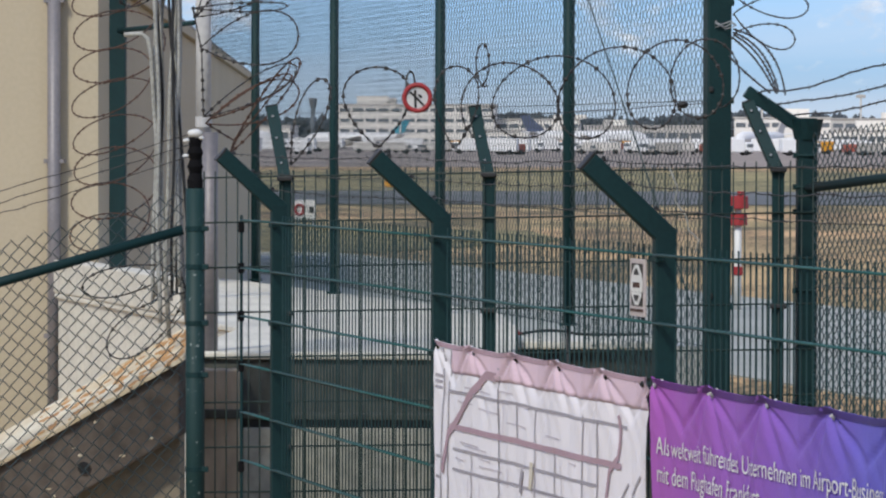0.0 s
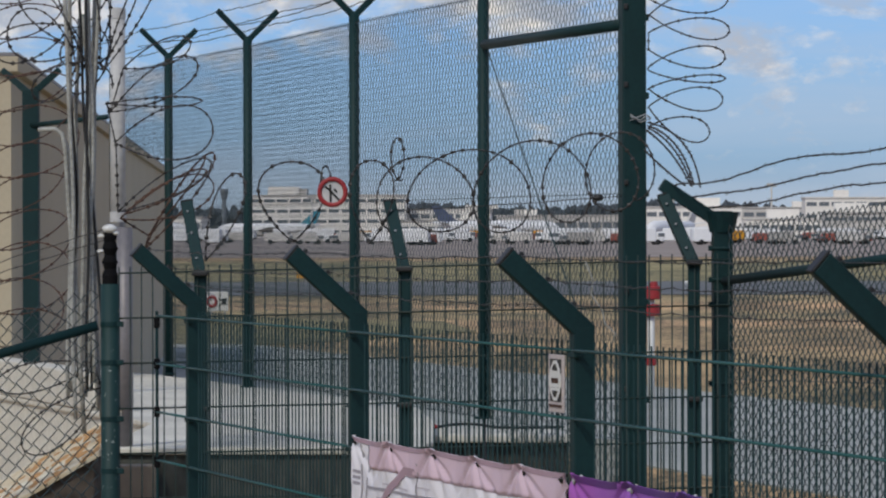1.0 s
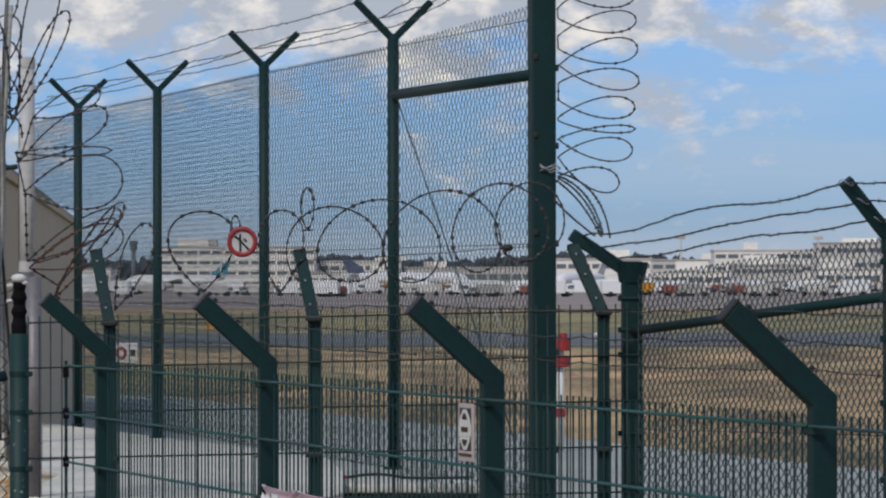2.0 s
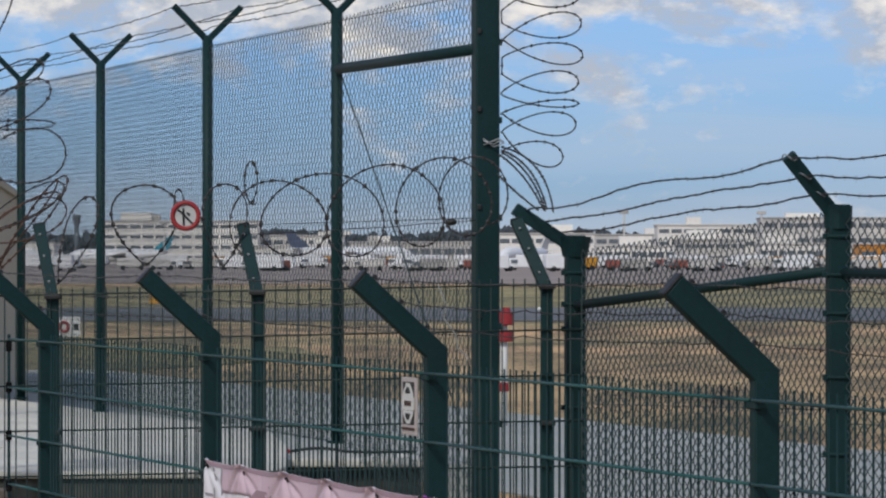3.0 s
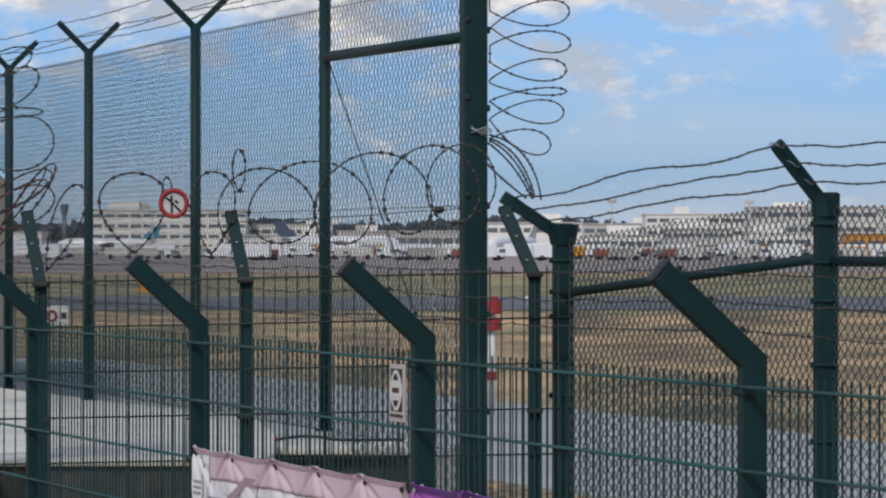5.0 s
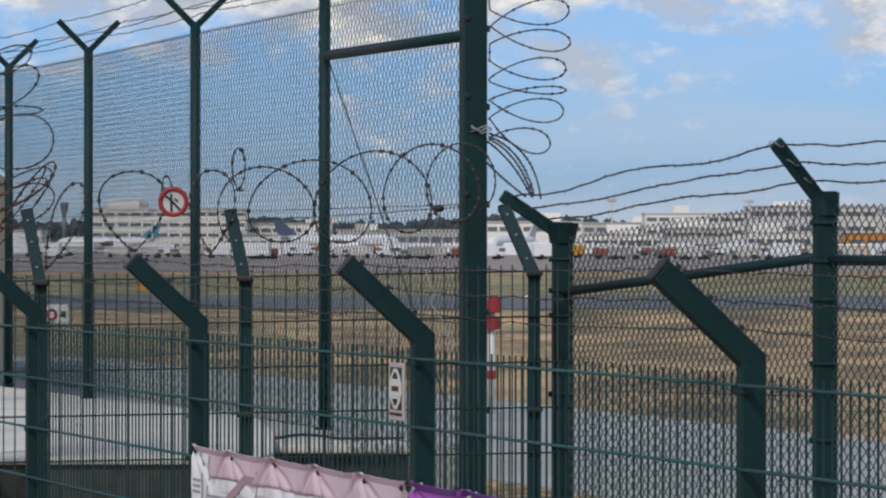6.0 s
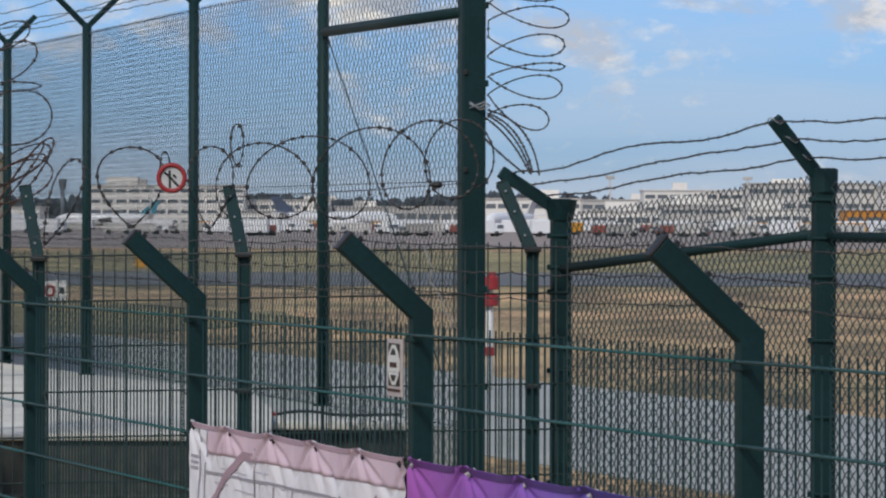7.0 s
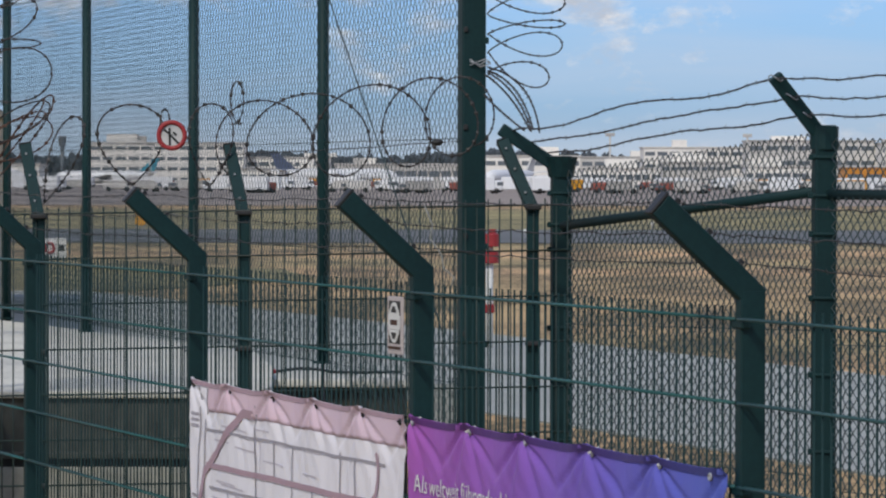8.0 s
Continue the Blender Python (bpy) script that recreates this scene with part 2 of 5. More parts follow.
def chain_link(name, p, q, low_p, low_q, high_p, high_q, cell, radius, mat, parent, ragged=0.012, end=None):
    """Woven chain-link fabric between two upright lines at p and q (x, y): zigzag strands from low to high."""
    span = math.dist(p, q)
    count = int(span / (cell / 2))
    verts, faces = [], []
    ux, uy = (q[0] - p[0]) / span, (q[1] - p[1]) / span
    nx, ny = -uy, ux
    tri = [(math.cos(w), math.sin(w)) for w in (math.radians(90), math.radians(210), math.radians(330))]
    for i in range(count):
        f = (i + 0.5) / count
        lo, hi = low_p + (low_q - low_p) * f, high_p + (high_q - high_p) * f
        rows = int((hi - lo) / (cell / 2))
        o = len(verts)
        for j in range(rows + 1):
            side = (1 if (rows - j) % 2 else -1) * (1 if i % 2 else -1)
            s = f * span + side * cell * 0.25
            z = hi - (rows - j) * cell / 2
            off = 0.0025 * (1 if j % 2 else -1)
            x, y = p[0] + ux * s + nx * off, p[1] + uy * s + ny * off
            for cx, cz in tri:
                verts.append((x + nx * radius * cz + ux * radius * cx, y + ny * radius * cz + uy * radius * cx, z))
        for j in range(rows):
            for k in range(3):
                b, l = o + j * 3, (k + 1) % 3
                faces.append((b + k, b + l, b + 3 + l, b + 3 + k))
    me = bpy.data.meshes.new(name)
    me.from_pydata(verts, [], faces)
    me.materials.append(mat)
    return tagged(part(name, me, mat, parent, "diamond chain-link fabric"), kind="stuff")

# ---- ground ----
def strip(name, corners, z, mat, label, thick=0.03):
    bm = bmesh.new()
    top = [bm.verts.new((x, y, z)) for x, y in corners]
    face = bm.faces.new(top)
    low = bmesh.ops.extrude_face_region(bm, geom=[face])["geom"]
    bmesh.ops.translate(bm, vec=(0, 0, -thick), verts=[g for g in low if isinstance(g, bmesh.types.BMVert)])
    bmesh.ops.recalc_face_normals(bm, faces=bm.faces)
    return tagged(part(name, bm, mat), label, name, kind="structure")


def grass_material():
    m = material("winter_grass", (0.68, 0.455, 0.245), (0.155, 0.115, 0.064), 0.95, 0, 7.0, 0.35, 0.4, (1, 0.3, 1), amount=0.42, hard=0.085)
    nodes, links = m.node_tree.nodes, m.node_tree.links
    bsdf = nodes["Principled BSDF"]
    old = bsdf.inputs["Base Color"].links[0].from_socket
    place = nodes.new("ShaderNodeTexCoord")
    size = nodes.new("ShaderNodeMapping")
    size.inputs["Scale"].default_value = (0.010, 0.035, 1)
    links.new(place.outputs["Object"], size.inputs["Vector"])
    wide = nodes.new("ShaderNodeTexNoise")
    wide.inputs["Scale"].default_value, wide.inputs["Detail"].default_value = 1.0, 4.0
    links.new(size.outputs["Vector"], wide.inputs["Vector"])
    ramp = nodes.new("ShaderNodeValToRGB")
    ramp.color_ramp.elements[0].position, ramp.color_ramp.elements[1].position = 0.42, 0.58
    ramp.color_ramp.elements[0].color, ramp.color_ramp.elements[1].color = (0.70, 0.78, 0.70, 1), (1.0, 0.95, 0.9, 1)
    links.new(wide.outputs["Fac"], ramp.inputs["Fac"])
    mix = nodes.new("ShaderNodeMix")
    mix.data_type, mix.blend_type = "RGBA", "MULTIPLY"
    mix.inputs["Factor"].default_value = 1.0
    links.new(old, mix.inputs["A"])
    links.new(ramp.outputs["Color"], mix.inputs["B"])
    links.new(mix.outputs["Result"], bsdf.inputs["Base Color"])
    return m


GRASS = grass_material()
bm = bmesh.new()
bmesh.ops.create_grid(bm, x_segments=2, y_segments=2, size=4800)
tagged(part("ground", bm, GRASS), "flat airfield ground under dry winter grass", "ground", kind="structure")

ALONG = Vector((-0.315, 0.949, 0))           # the run of the fences and of the road behind them
ACROSS = Vector((0.949, 0.315, 0))
edge = Vector((1.85, 62.0, 0))
c = [edge + ALONG * 160, edge - ALONG * 75, edge - ALONG * 75 - ACROSS * 7.2, edge + ALONG * 160 - ACROSS * 7.2]
strip("road", [(v.x, v.y) for v in c], 0.02, ROAD, "pale grey asphalt perimeter road behind the fences")
OLIVE = material("olive_mown_grass", (0.37, 0.305, 0.14), (0.125, 0.115, 0.057), 0.95, 0, 5.0, 0.25, 0.3, (0.6, 0.2, 1), amount=0.45, hard=0.10)
strip("grass_verge", [(-600, 199), (600, 199), (600, 318), (-600, 318)], 0.035, OLIVE, "olive mown grass beyond the runway")
strip("grass_verge", [(-34, 88), (-6.5, 90), (-3.0, 101), (-4.2, 112), (-12, 119), (-36, 117)], 0.03, OLIVE, "greener grass beside the perimeter road")
strip("taxiway", [(-600, 151), (600, 163), (600, 197), (-600, 197)], 0.05, RUNWAY, "blue-grey asphalt runway across the grass")
strip("apron", [(-1500, 372), (1500, 372), (1500, 2300), (-1500, 2300)], 0.06, APRON, "wide concrete apron before the terminals")

# ---- raised concrete platform behind the middle fence ----
def prism(outline, low, high, bevel=0.02):
    bm = bmesh.new()
    top = [bm.verts.new((x, y, high)) for x, y in outline]
    face = bm.faces.new(top)
    low_geom = bmesh.ops.extrude_face_region(bm, geom=[face])["geom"]
    bmesh.ops.translate(bm, vec=(0, 0, low - high), verts=[g for g in low_geom if isinstance(g, bmesh.types.BMVert)])
    bmesh.ops.recalc_face_normals(bm, faces=bm.faces)
    if bevel:
        bmesh.ops.bevel(bm, geom=[ed for ed in bm.edges], offset=bevel, segments=2, affect="EDGES", profile=0.5)
    return bm


DECK = 1.347
platform = thing("retaining_wall", "white-topped concrete platform with a stained front coloured dark for shade", "wall", kind="structure")
outline = [(-4.20, 28.4), (-2.44, 23.3), (-2.42, 20.6), (-0.88, 20.6), (-0.84, 21.2), (-0.93, 23.5), (-1.17, 26.1), (-1.62, 26.8), (-3.35, 31.4), (-4.02, 31.4), (-3.9, 29.3), (-4.2, 29.3)]
part("deck_slab", prism(outline, DECK - 0.035, DECK, 0.010), SLAB, platform, "pale concrete deck slab")
inner = [(-4.12, 28.5), (-2.36, 23.4), (-2.36, 20.63), (-0.90, 20.63), (-0.87, 21.2), (-0.97, 23.5), (-1.25, 26.0), (-1.7, 26.6), (-3.4, 31.2), (-3.9, 31.2), (-3.85, 29.2)]
side = [(-4.17, 28.38), (-2.41, 23.28), (-2.37, 23.30), (-4.13, 28.40)]
part("side_wall", prism(side, -0.05, DECK - 0.037, 0), SLAB, platform, "pale painted wall below the ledge")
# the shade on this front is put into its dark base colour
part("wall_body", prism(inner, -0.05, DECK - 0.037, 0), SHADED_CONCRETE, platform, "concrete wall below the slab, its colour darkened for shade")

rim_wall = [(-4.21, 28.42), (-3.00, 24.88), (-2.735, 24.74), (-2.72, 24.93), (-2.86, 25.05), (-4.05, 28.5)]
part("parapet", prism(rim_wall, DECK + 0.001, 1.566, 0.012), SLAB, platform, "low pale concrete parapet")
part("plinth", box(bmesh.new(), (-2.13, 20.57, -0.02), (-0.90, 20.629, 0.985), None, 0.006), material("grey_plinth_concrete", (0.44, 0.43, 0.37), (0.27, 0.27, 0.235), 0.9, 0, 18, 1.4, 0.3), platform, "grey concrete plinth")
part("ledger_beam", box(bmesh.new(), (-2.13, 20.575, 1.025), (-0.90, 20.64, 1.055), None, 0.006), SHADED_CONCRETE, platform, "projecting concrete ledger")
# black box drawn in as the shadow line under the ledger
part("shadow_joint", box(bmesh.new(), (-2.13, 20.61, 0.952), (-0.90, 20.64, 1.023)), CAP, platform, "black strip standing in for the shadow in the joint")
ledge = thing("concrete_ledge", "low pale concrete ledge beside the platform", "ledge", kind="structure")
part("body", prism([(-0.95, 23.28), (-0.20, 23.28), (-0.20, 24.15), (-0.99, 24.15)], -0.05, 1.238, 0), SHADED_CONCRETE, ledge, "concrete face in a shade-darkened colour")
part("cap", prism([(-0.965, 23.2), (-0.175, 23.2), (-0.175, 24.2), (-1.0, 24.2)], 1.24, 1.285, 0.012), SLAB, ledge, "pale concrete cap")
hose = thing("hose", "dark hose with a red coupling lying on the ledge", "hose")
lay = [(-0.93 + 0.70 * f, 23.9 + 0.06 * math.sin(7 * f), 1.293 + 0.016 * math.sin(math.pi * min(1, 2.2 * f))) for f in [k / 20 for k in range(21)]]
part("tube", mesh_from("tube", [tube_data(lay, 0.008, 8)], CAP), None, hose)
part("coupling", box(bmesh.new(), (-0.985, 23.87, 1.286), (-0.925, 23.92, 1.308), None, 0.008), RED, hose, "red coupling")

cabinet = thing("metal_cabinet", "grey metal cabinet with rounded top corners", "cabinet")
bm = box(bmesh.new(), (-0.13, 22.0, 0.0), (0.155, 22.35, 1.32))
bmesh.ops.bevel(bm, geom=[ed for ed in bm.edges if abs(ed.verts[0].co.x - ed.verts[1].co.x) < 0.01 and ed.verts[0].co.z > 1 and ed.verts[1].co.z > 1], offset=0.04, segments=5, affect="EDGES", profile=0.5)
part("body", bm, material("grey_cabinet_paint", (0.40, 0.41, 0.39), (0.30, 0.31, 0.29), 0.5, 0.1, 20, 2), cabinet)
part("door_seam", box(bmesh.new(), (-0.10, 21.995, 0.1), (-0.092, 22.0, 1.25)), CAP, cabinet, "dark door seam")
part("door_edge", box(bmesh.new(), (0.118, 21.994, 0.1), (0.130, 22.0, 1.26)), PALE, cabinet, "pale door edge")

# ---- near welded-mesh fence ----
POST_4 = Vector((0.7195, 10.294, 0))
RUN = Vector((-0.3178, 0.9481, 0))          # the near fence stands a little askew to the road
BAY = 2.5
FACE = Vector((-0.949, -0.315, 0))           # towards the public side
TOP = 2.03
WEB = 0.020                                   # the mesh hangs just before the posts


def on_fence(u, z=0.0, out=0.0):
    """A place on the near fence: u metres beyond the fourth post, out towards the public side."""
    v = POST_4 + RUN * u + FACE * out
    return (v.x, v.y, z)


def bent_post(name, foot, height, lean, rise, wide, deep, side, parent, label=""):
    """A square post whose head bends outwards: shaft, arm and end cap in one thing."""
    foot = Vector(foot)
    top = foot + Vector((0, 0, height))
    tip = top + Vector(lean) + Vector((0, 0, rise))
    p = part(name, beam(foot, top + Vector((0, 0, 0.01)), wide, deep, side), GREEN, parent, label)
    part("arm", beam(top - (tip - top).normalized() * 0.02, tip, wide * 0.98, deep * 0.98, side), GREEN, p)
    d = (tip - top).normalized()
    part("end_cap", beam(tip, tip + d * 0.008, wide * 1.06, deep * 1.06, side, 0.003), CAP, p, "black plastic end cap")
    return p, top, tip


near_fence = thing("mesh_fence", "dark green welded-mesh fence on bent steel posts", "fence", "airfield fences")
side = tuple(ALONG)
arms = []
for k in range(-1, 4):
    u = k * BAY
    p, top, tip = bent_post("post", on_fence(u, 0, -0.010), 2.09, FACE * 0.237, 0.214, 0.04, 0.064, side, near_fence)
    arms.append((u, top, tip))
    bent = (tip - top).normalized()
    off = bent.cross(ALONG).normalized() * -0.036
    turn = bent.to_track_quat("Z", "X").to_matrix().to_4x4()
    for f in (0.22, 0.56, 0.90):
        part("wire_clip", box(bmesh.new(), (-0.010, -0.007, -0.007), (0.010, 0.007, 0.007), None, 0.003), CAP, p, "black wire clip", Matrix.Translation(top.lerp(tip, f) + off) @ turn)
    for z in (TOP - 0.012, 1.62, 0.9, 0.25):
        b = box(bmesh.new(), (-0.034, -0.012, -0.010), (0.034, 0.012, 0.010), None, 0.004)
        part("clamp", b, GREEN, p, "", Matrix.Translation(on_fence(u, z, 0.014)) @ ALONG.to_track_quat("X", "Z").to_matrix().to_4x4())

upright_me = mesh_from("upright_wire", [tube_data([(0, 0, 0.0), (0, 0, 2.03)], 0.0031, 6)], GREEN)
cross_data = {}
ENDS = [(k * BAY, (k + 1) * BAY) for k in range(-1, 3)] + [(3 * BAY, 8.05)]
rng = random.Random(4)
for a0, b0 in ENDS:
    panel = part("panel", mesh_from("panel", [tube_data([on_fence(a0 + 0.01, 0.05, WEB), on_fence(b0 - 0.01, 0.05, WEB)], 0.004, 6)], GREEN_WIRE), None, near_fence, "welded double-wire mesh panel")
    n = round((b0 - a0) / 0.05)
    for i in range(1, n if b0 < 8 else 1):
        u = a0 + (b0 - a0) * i / n
        if -0.19 < u - BAY * round(u / BAY) < 0.02:      # left out behind the clamps of a post
            continue
        part("upright_wire", upright_me, None, panel, "", pose(*on_fence(u, 0.03, WEB)))
    for j in range(0, 11):
        z = TOP - 0.2 * j
        if z < 0.1:
            continue
        for out in (0.0068, -0.0068):
            part("cross_wire", mesh_from("cross_wire", [tube_data([on_fence(a0 + 0.01, z, WEB + out), on_fence(b0 - 0.01, z, WEB + out)], 0.004, 6)], GREEN_WIRE), None, panel)
for (u0, top0, tip0), (u1, top1, tip1) in zip(arms, arms[1:]):
    for i, f in enumerate((0.22, 0.56, 0.90)):
        n = ((tip0 - top0).normalized()).cross(ALONG).normalized() * -0.034
        barbed_wire(top0.lerp(tip0, f) + n, top1.lerp(tip1, f) + n, near_fence, 0.012, 0.0016, int(u0 * 7 + i + 60), 0.12, 0.010, RAZOR)

end_bar = part("end_bar", beam(on_fence(8.06, 0.03, WEB), on_fence(8.06, TOP + 0.02, WEB), 0.014, 0.012, side), GREEN, near_fence, "flat end bar of the last panel")
for z in (0.6, 1.0, 1.42, 1.63, 1.83, 2.0):
    part("clip", box(bmesh.new(), (-0.012, -0.012, -0.022), (0.012, 0.012, 0.022), None, 0.004), RUBBER, end_bar, "black clip", pose(*on_fence(8.06, z, WEB)))

# ---- corner post with insulators, and the pale pole beside it ----
corner = thing("corner_post", "dark green round corner post with insulators on top", "fence post")
cx, cy = -2.19, 19.10
part("shaft", mesh_from("shaft", [tube_data([(cx, cy, 0), (cx, cy, 2.148)], 0.042, 16)], CHIPPED), None, corner)
stack = [(2.146, 0.034), (2.185, 0.036), (2.215, 0.026), (2.245, 0.036), (2.275, 0.024), (2.305, 0.036), (2.335, 0.026), (2.365, 0.033), (2.395, 0.012)]
for (z0, r0), (z1, r1) in zip(stack, stack[1:]):
    bm = bmesh.new()
    bmesh.ops.create_cone(bm, cap_ends=True, segments=14, radius1=r0, radius2=r1, depth=z1 - z0, matrix=Matrix.Translation((cx, cy, (z0 + z1) / 2)))
    part("insulator_rib", bm, RUBBER, corner, "black insulator rib")
for dx, z, s in ((0.0, 2.392, 0.034), (0.026, 2.372, 0.016), (-0.036, 2.360, 0.018), (-0.040, 2.292, 0.016), (0.0, 2.146, 0.016)):
    bm = bmesh.new()
    bmesh.ops.create_uvsphere(bm, u_segments=12, v_segments=8, radius=s, matrix=Matrix.Translation((cx + dx, cy - 0.012, z)) @ Matrix.Diagonal((1, 0.8, 0.6, 1)))
    part("insulator_cap", bm, CERAMIC, corner, "white glazed insulator cap")
for z in (0.4, 0.9, 1.32, 1.55, 1.8, 1.97):
    bm = bmesh.new()
    bmesh.ops.create_cone(bm, cap_ends=True, segments=16, radius1=0.0445, radius2=0.0445, depth=0.022, matrix=Matrix.Translation((cx, cy, z)))
    box(bm, (cx + 0.03, cy - 0.03, z - 0.012), (cx + 0.062, cy - 0.01, z + 0.012), None, 0.003)
    part("clamp", bm, GREEN, corner)

pole = thing("steel_pole", "pale galvanised steel pole behind the corner post", "pole")
px, py = -2.278, 20.72
part("lower_tube", mesh_from("lower_tube", [tube_data([(px - 0.027, py, DECK - 0.01), (px - 0.027, py, 2.40)], 0.038, 16)], PIPE), None, pole)
part("upper_tube", mesh_from("upper_tube", [tube_data([(px - 0.064, py + 0.05, 2.3), (px - 0.064, py + 0.05, 3.457)], 0.037, 16)], PALE), None, pole)
for z in (2.45, 3.0, 3.43):
    bm = bmesh.new()
    bmesh.ops.create_cone(bm, cap_ends=True, segments=16, radius1=0.040, radius2=0.040, depth=0.05, matrix=Matrix.Translation((px - 0.064, py + 0.05, z)))
    part("collar", bm, PALE, pole)

# ---- middle mesh fence, set square to the view between the two runs ----
mid_fence = thing("mesh_fence", "green welded-mesh fence panel closing the gap between two runs", "fence", "airfield fences")
M0, M1 = (-2.15, 19.10), (0.545, 19.02)


def on_mid(f, dz=0.0):
    return (M0[0] + (M1[0] - M0[0]) * f, M0[1] + (M1[1] - M0[1]) * f, 2.195 + 0.056 * f + dz)


panel = part("panel", mesh_from("panel", [tube_data([on_mid(0, -1.9), on_mid(1, -1.9)], 0.004, 6)], DARK_WIRE), None, mid_fence, "welded mesh panel")
mid_me = mesh_from("upright_wire", [tube_data([(0, 0, -2.0), (0, 0, 0.028)], 0.0036, 6)], DARK_WIRE)
for i in range(0, 55):
    part("upright_wire", mid_me, None, panel, "", pose(*on_mid(i / 54)))
for j in range(0, 10):
    for dy in (0.007, -0.007):
        a0, b0 = on_mid(0, -0.2 * j), on_mid(1, -0.2 * j)
        part("cross_wire", mesh_from("cross_wire", [tube_data([(a0[0], a0[1] + dy, a0[2]), (b0[0], b0[1] + dy, b0[2])], 0.0042, 6)], DARK_WIRE), None, panel)
mid_tips = []
for X, lean, rise in ((-1.790, (-0.081, 0.22, 0), 0.32), (-0.884, (-0.074, 0.22, 0), 0.30), (0.392, (-0.13, 0.16, 0), 0.30)):
    f = (X - M0[0]) / (M1[0] - M0[0])
    top = on_mid(f)
    p, t0, t1 = bent_post("post", (X, top[1] + 0.035, 0), top[2] - 0.02, lean, rise, 0.054, 0.05, (1, 0, 0), mid_fence)
    mid_tips.append((t0, t1))
    for dz in (-0.01, -0.61, -1.2):
        part("clamp", box(bmesh.new(), (-0.034, -0.012, -0.010), (0.038, 0.012, 0.010), None, 0.004), CAP, p, "black wire clamp", pose(X, top[1] - 0.012, top[2] + dz))
    for f in (0.25, 0.6, 0.9):
        c = t0.lerp(t1, f)
        bm = bmesh.new()
        bmesh.ops.create_cone(bm, cap_ends=True, segments=8, radius1=0.005, radius2=0.005, depth=0.016, matrix=Matrix.Translation((c.x, c.y - 0.036, c.z)) @ Matrix.Rotation(math.pi / 2, 4, "X"))
        part("wire_bolt", bm, STEEL, p, "bright wire bolt")

# a taut wire with a black insulator, and a pale cord, tied to the middle fence
taut = sagging((-0.95, 19.26, 2.47), (0.09, 19.95, 2.54), 0.006, 16, 0.002, random.Random(2))
part("taut_wire", mesh_from("taut_wire", [tube_data(taut, 0.0022, 5)], RAZOR), None, mid_fence)
bm = bmesh.new()
bmesh.ops.create_icosphere(bm, subdivisions=2, radius=0.022, matrix=Matrix.Translation((-0.03, 19.86, 2.53)) @ Matrix.Diagonal((1.3, 1, 0.8, 1)))
part("insulator_knot", bm, CAP, mid_fence, "black wire insulator")
cord = [(-0.085, 19.0, 2.245), (-0.05, 18.995, 2.16), (-0.06, 19.0, 2.10), (-0.01, 18.99, 2.03), (0.0, 18.99, 1.97), (0.045, 18.99, 1.93), (0.03, 18.99, 1.87)]
part("pale_cord", mesh_from("pale_cord", [tube_data(cord, 0.0035, 6)], ROPE), None, mid_fence, "frayed pale cord")

# ---- tall chain-link fence with forked posts on the platform ----
tall_fence = thing("chain_link_fence", "tall green chain-link fence with forked wire-topped posts", "fence", "airfield fences")
CROTCH = 3.655
FORKS = [(-3.84, 33.75), (-3.138, 31.1), (-2.352, 28.5), (-1.463, 25.3), (-0.628, 22.5)]
TALL = (0.128, 19.98)
fork_tips = []
for i, (x, y) in enumerate(FORKS):
    foot = 1.40 if i == 4 else DECK - 0.05
    p = part("post", mesh_from("post", [tube_data([(x, y, foot), (x, y, CROTCH + 0.01)], 0.031, 14)], GREEN), None, tall_fence)
    tips = []
    for s in (-1, 1):
        tip = Vector((x, y, CROTCH)) + ACROSS * (0.205 * s) + Vector((0, 0, 0.18))
        if i:                                 # the first post, at the wall, is plain
            part("fork_arm", beam((x, y, CROTCH - 0.02), tip, 0.03, 0.036, tuple(ALONG)), GREEN, p)
        tips.append(tip)
    fork_tips.append(tips)
    bm = bmesh.new()
    bmesh.ops.create_cone(bm, cap_ends=True, segments=12, radius1=0.05, radius2=0.05, depth=0.012, matrix=Matrix.Translation((x, y, foot + 0.006 if i == 4 else DECK + 0.006)))
    part("foot_plate", bm, GREEN, p)
    if i == 4:
        part("anchor_rod", mesh_from("anchor_rod", [tube_data([(x, y, 0), (x, y, foot)], 0.010, 8)], CAP), None, p, "slim dark anchor rod")
tx, ty = TALL
tall = part("gate_post", beam((tx, ty, 0), (tx, ty, 3.93), 0.112, 0.12, (0.98, 0.2, 0), 0.008), GREEN, tall_fence, "thick square green end post")
part("end_cap", beam((tx, ty, 3.93), (tx, ty, 3.945), 0.12, 0.128, (0.98, 0.2, 0), 0.004), CAP, tall, "black plastic end cap")
tips = []
for s in (-1, 1):
    tip = Vector((tx, ty, 3.93)) + ACROSS * (0.22 * s) + Vector((0, 0, 0.18))
    part("fork_arm", beam((tx, ty, 3.90), tip, 0.03, 0.036, tuple(ALONG)), GREEN, tall)
    tips.append(tip)
fork_tips.append(tips)
for z in (0.9, 1.6, 2.05, 2.55, 3.0, 3.36, 3.7):
    bm = box(bmesh.new(), (-0.016, -0.02, -0.015), (0.016, 0.02, 0.015), None, 0.004)
    part("hinge_lug", bm, GREEN, tall, "", pose(tx + 0.062, ty - 0.03, z))
    bm = box(bmesh.new(), (-0.010, -0.012, -0.012), (0.010, 0.012, 0.012), None, 0.003)
    part("bolt_head", bm, CAP, tall, "", pose(tx - 0.028, ty - 0.066, z + 0.05))
runs = FORKS + [TALL]
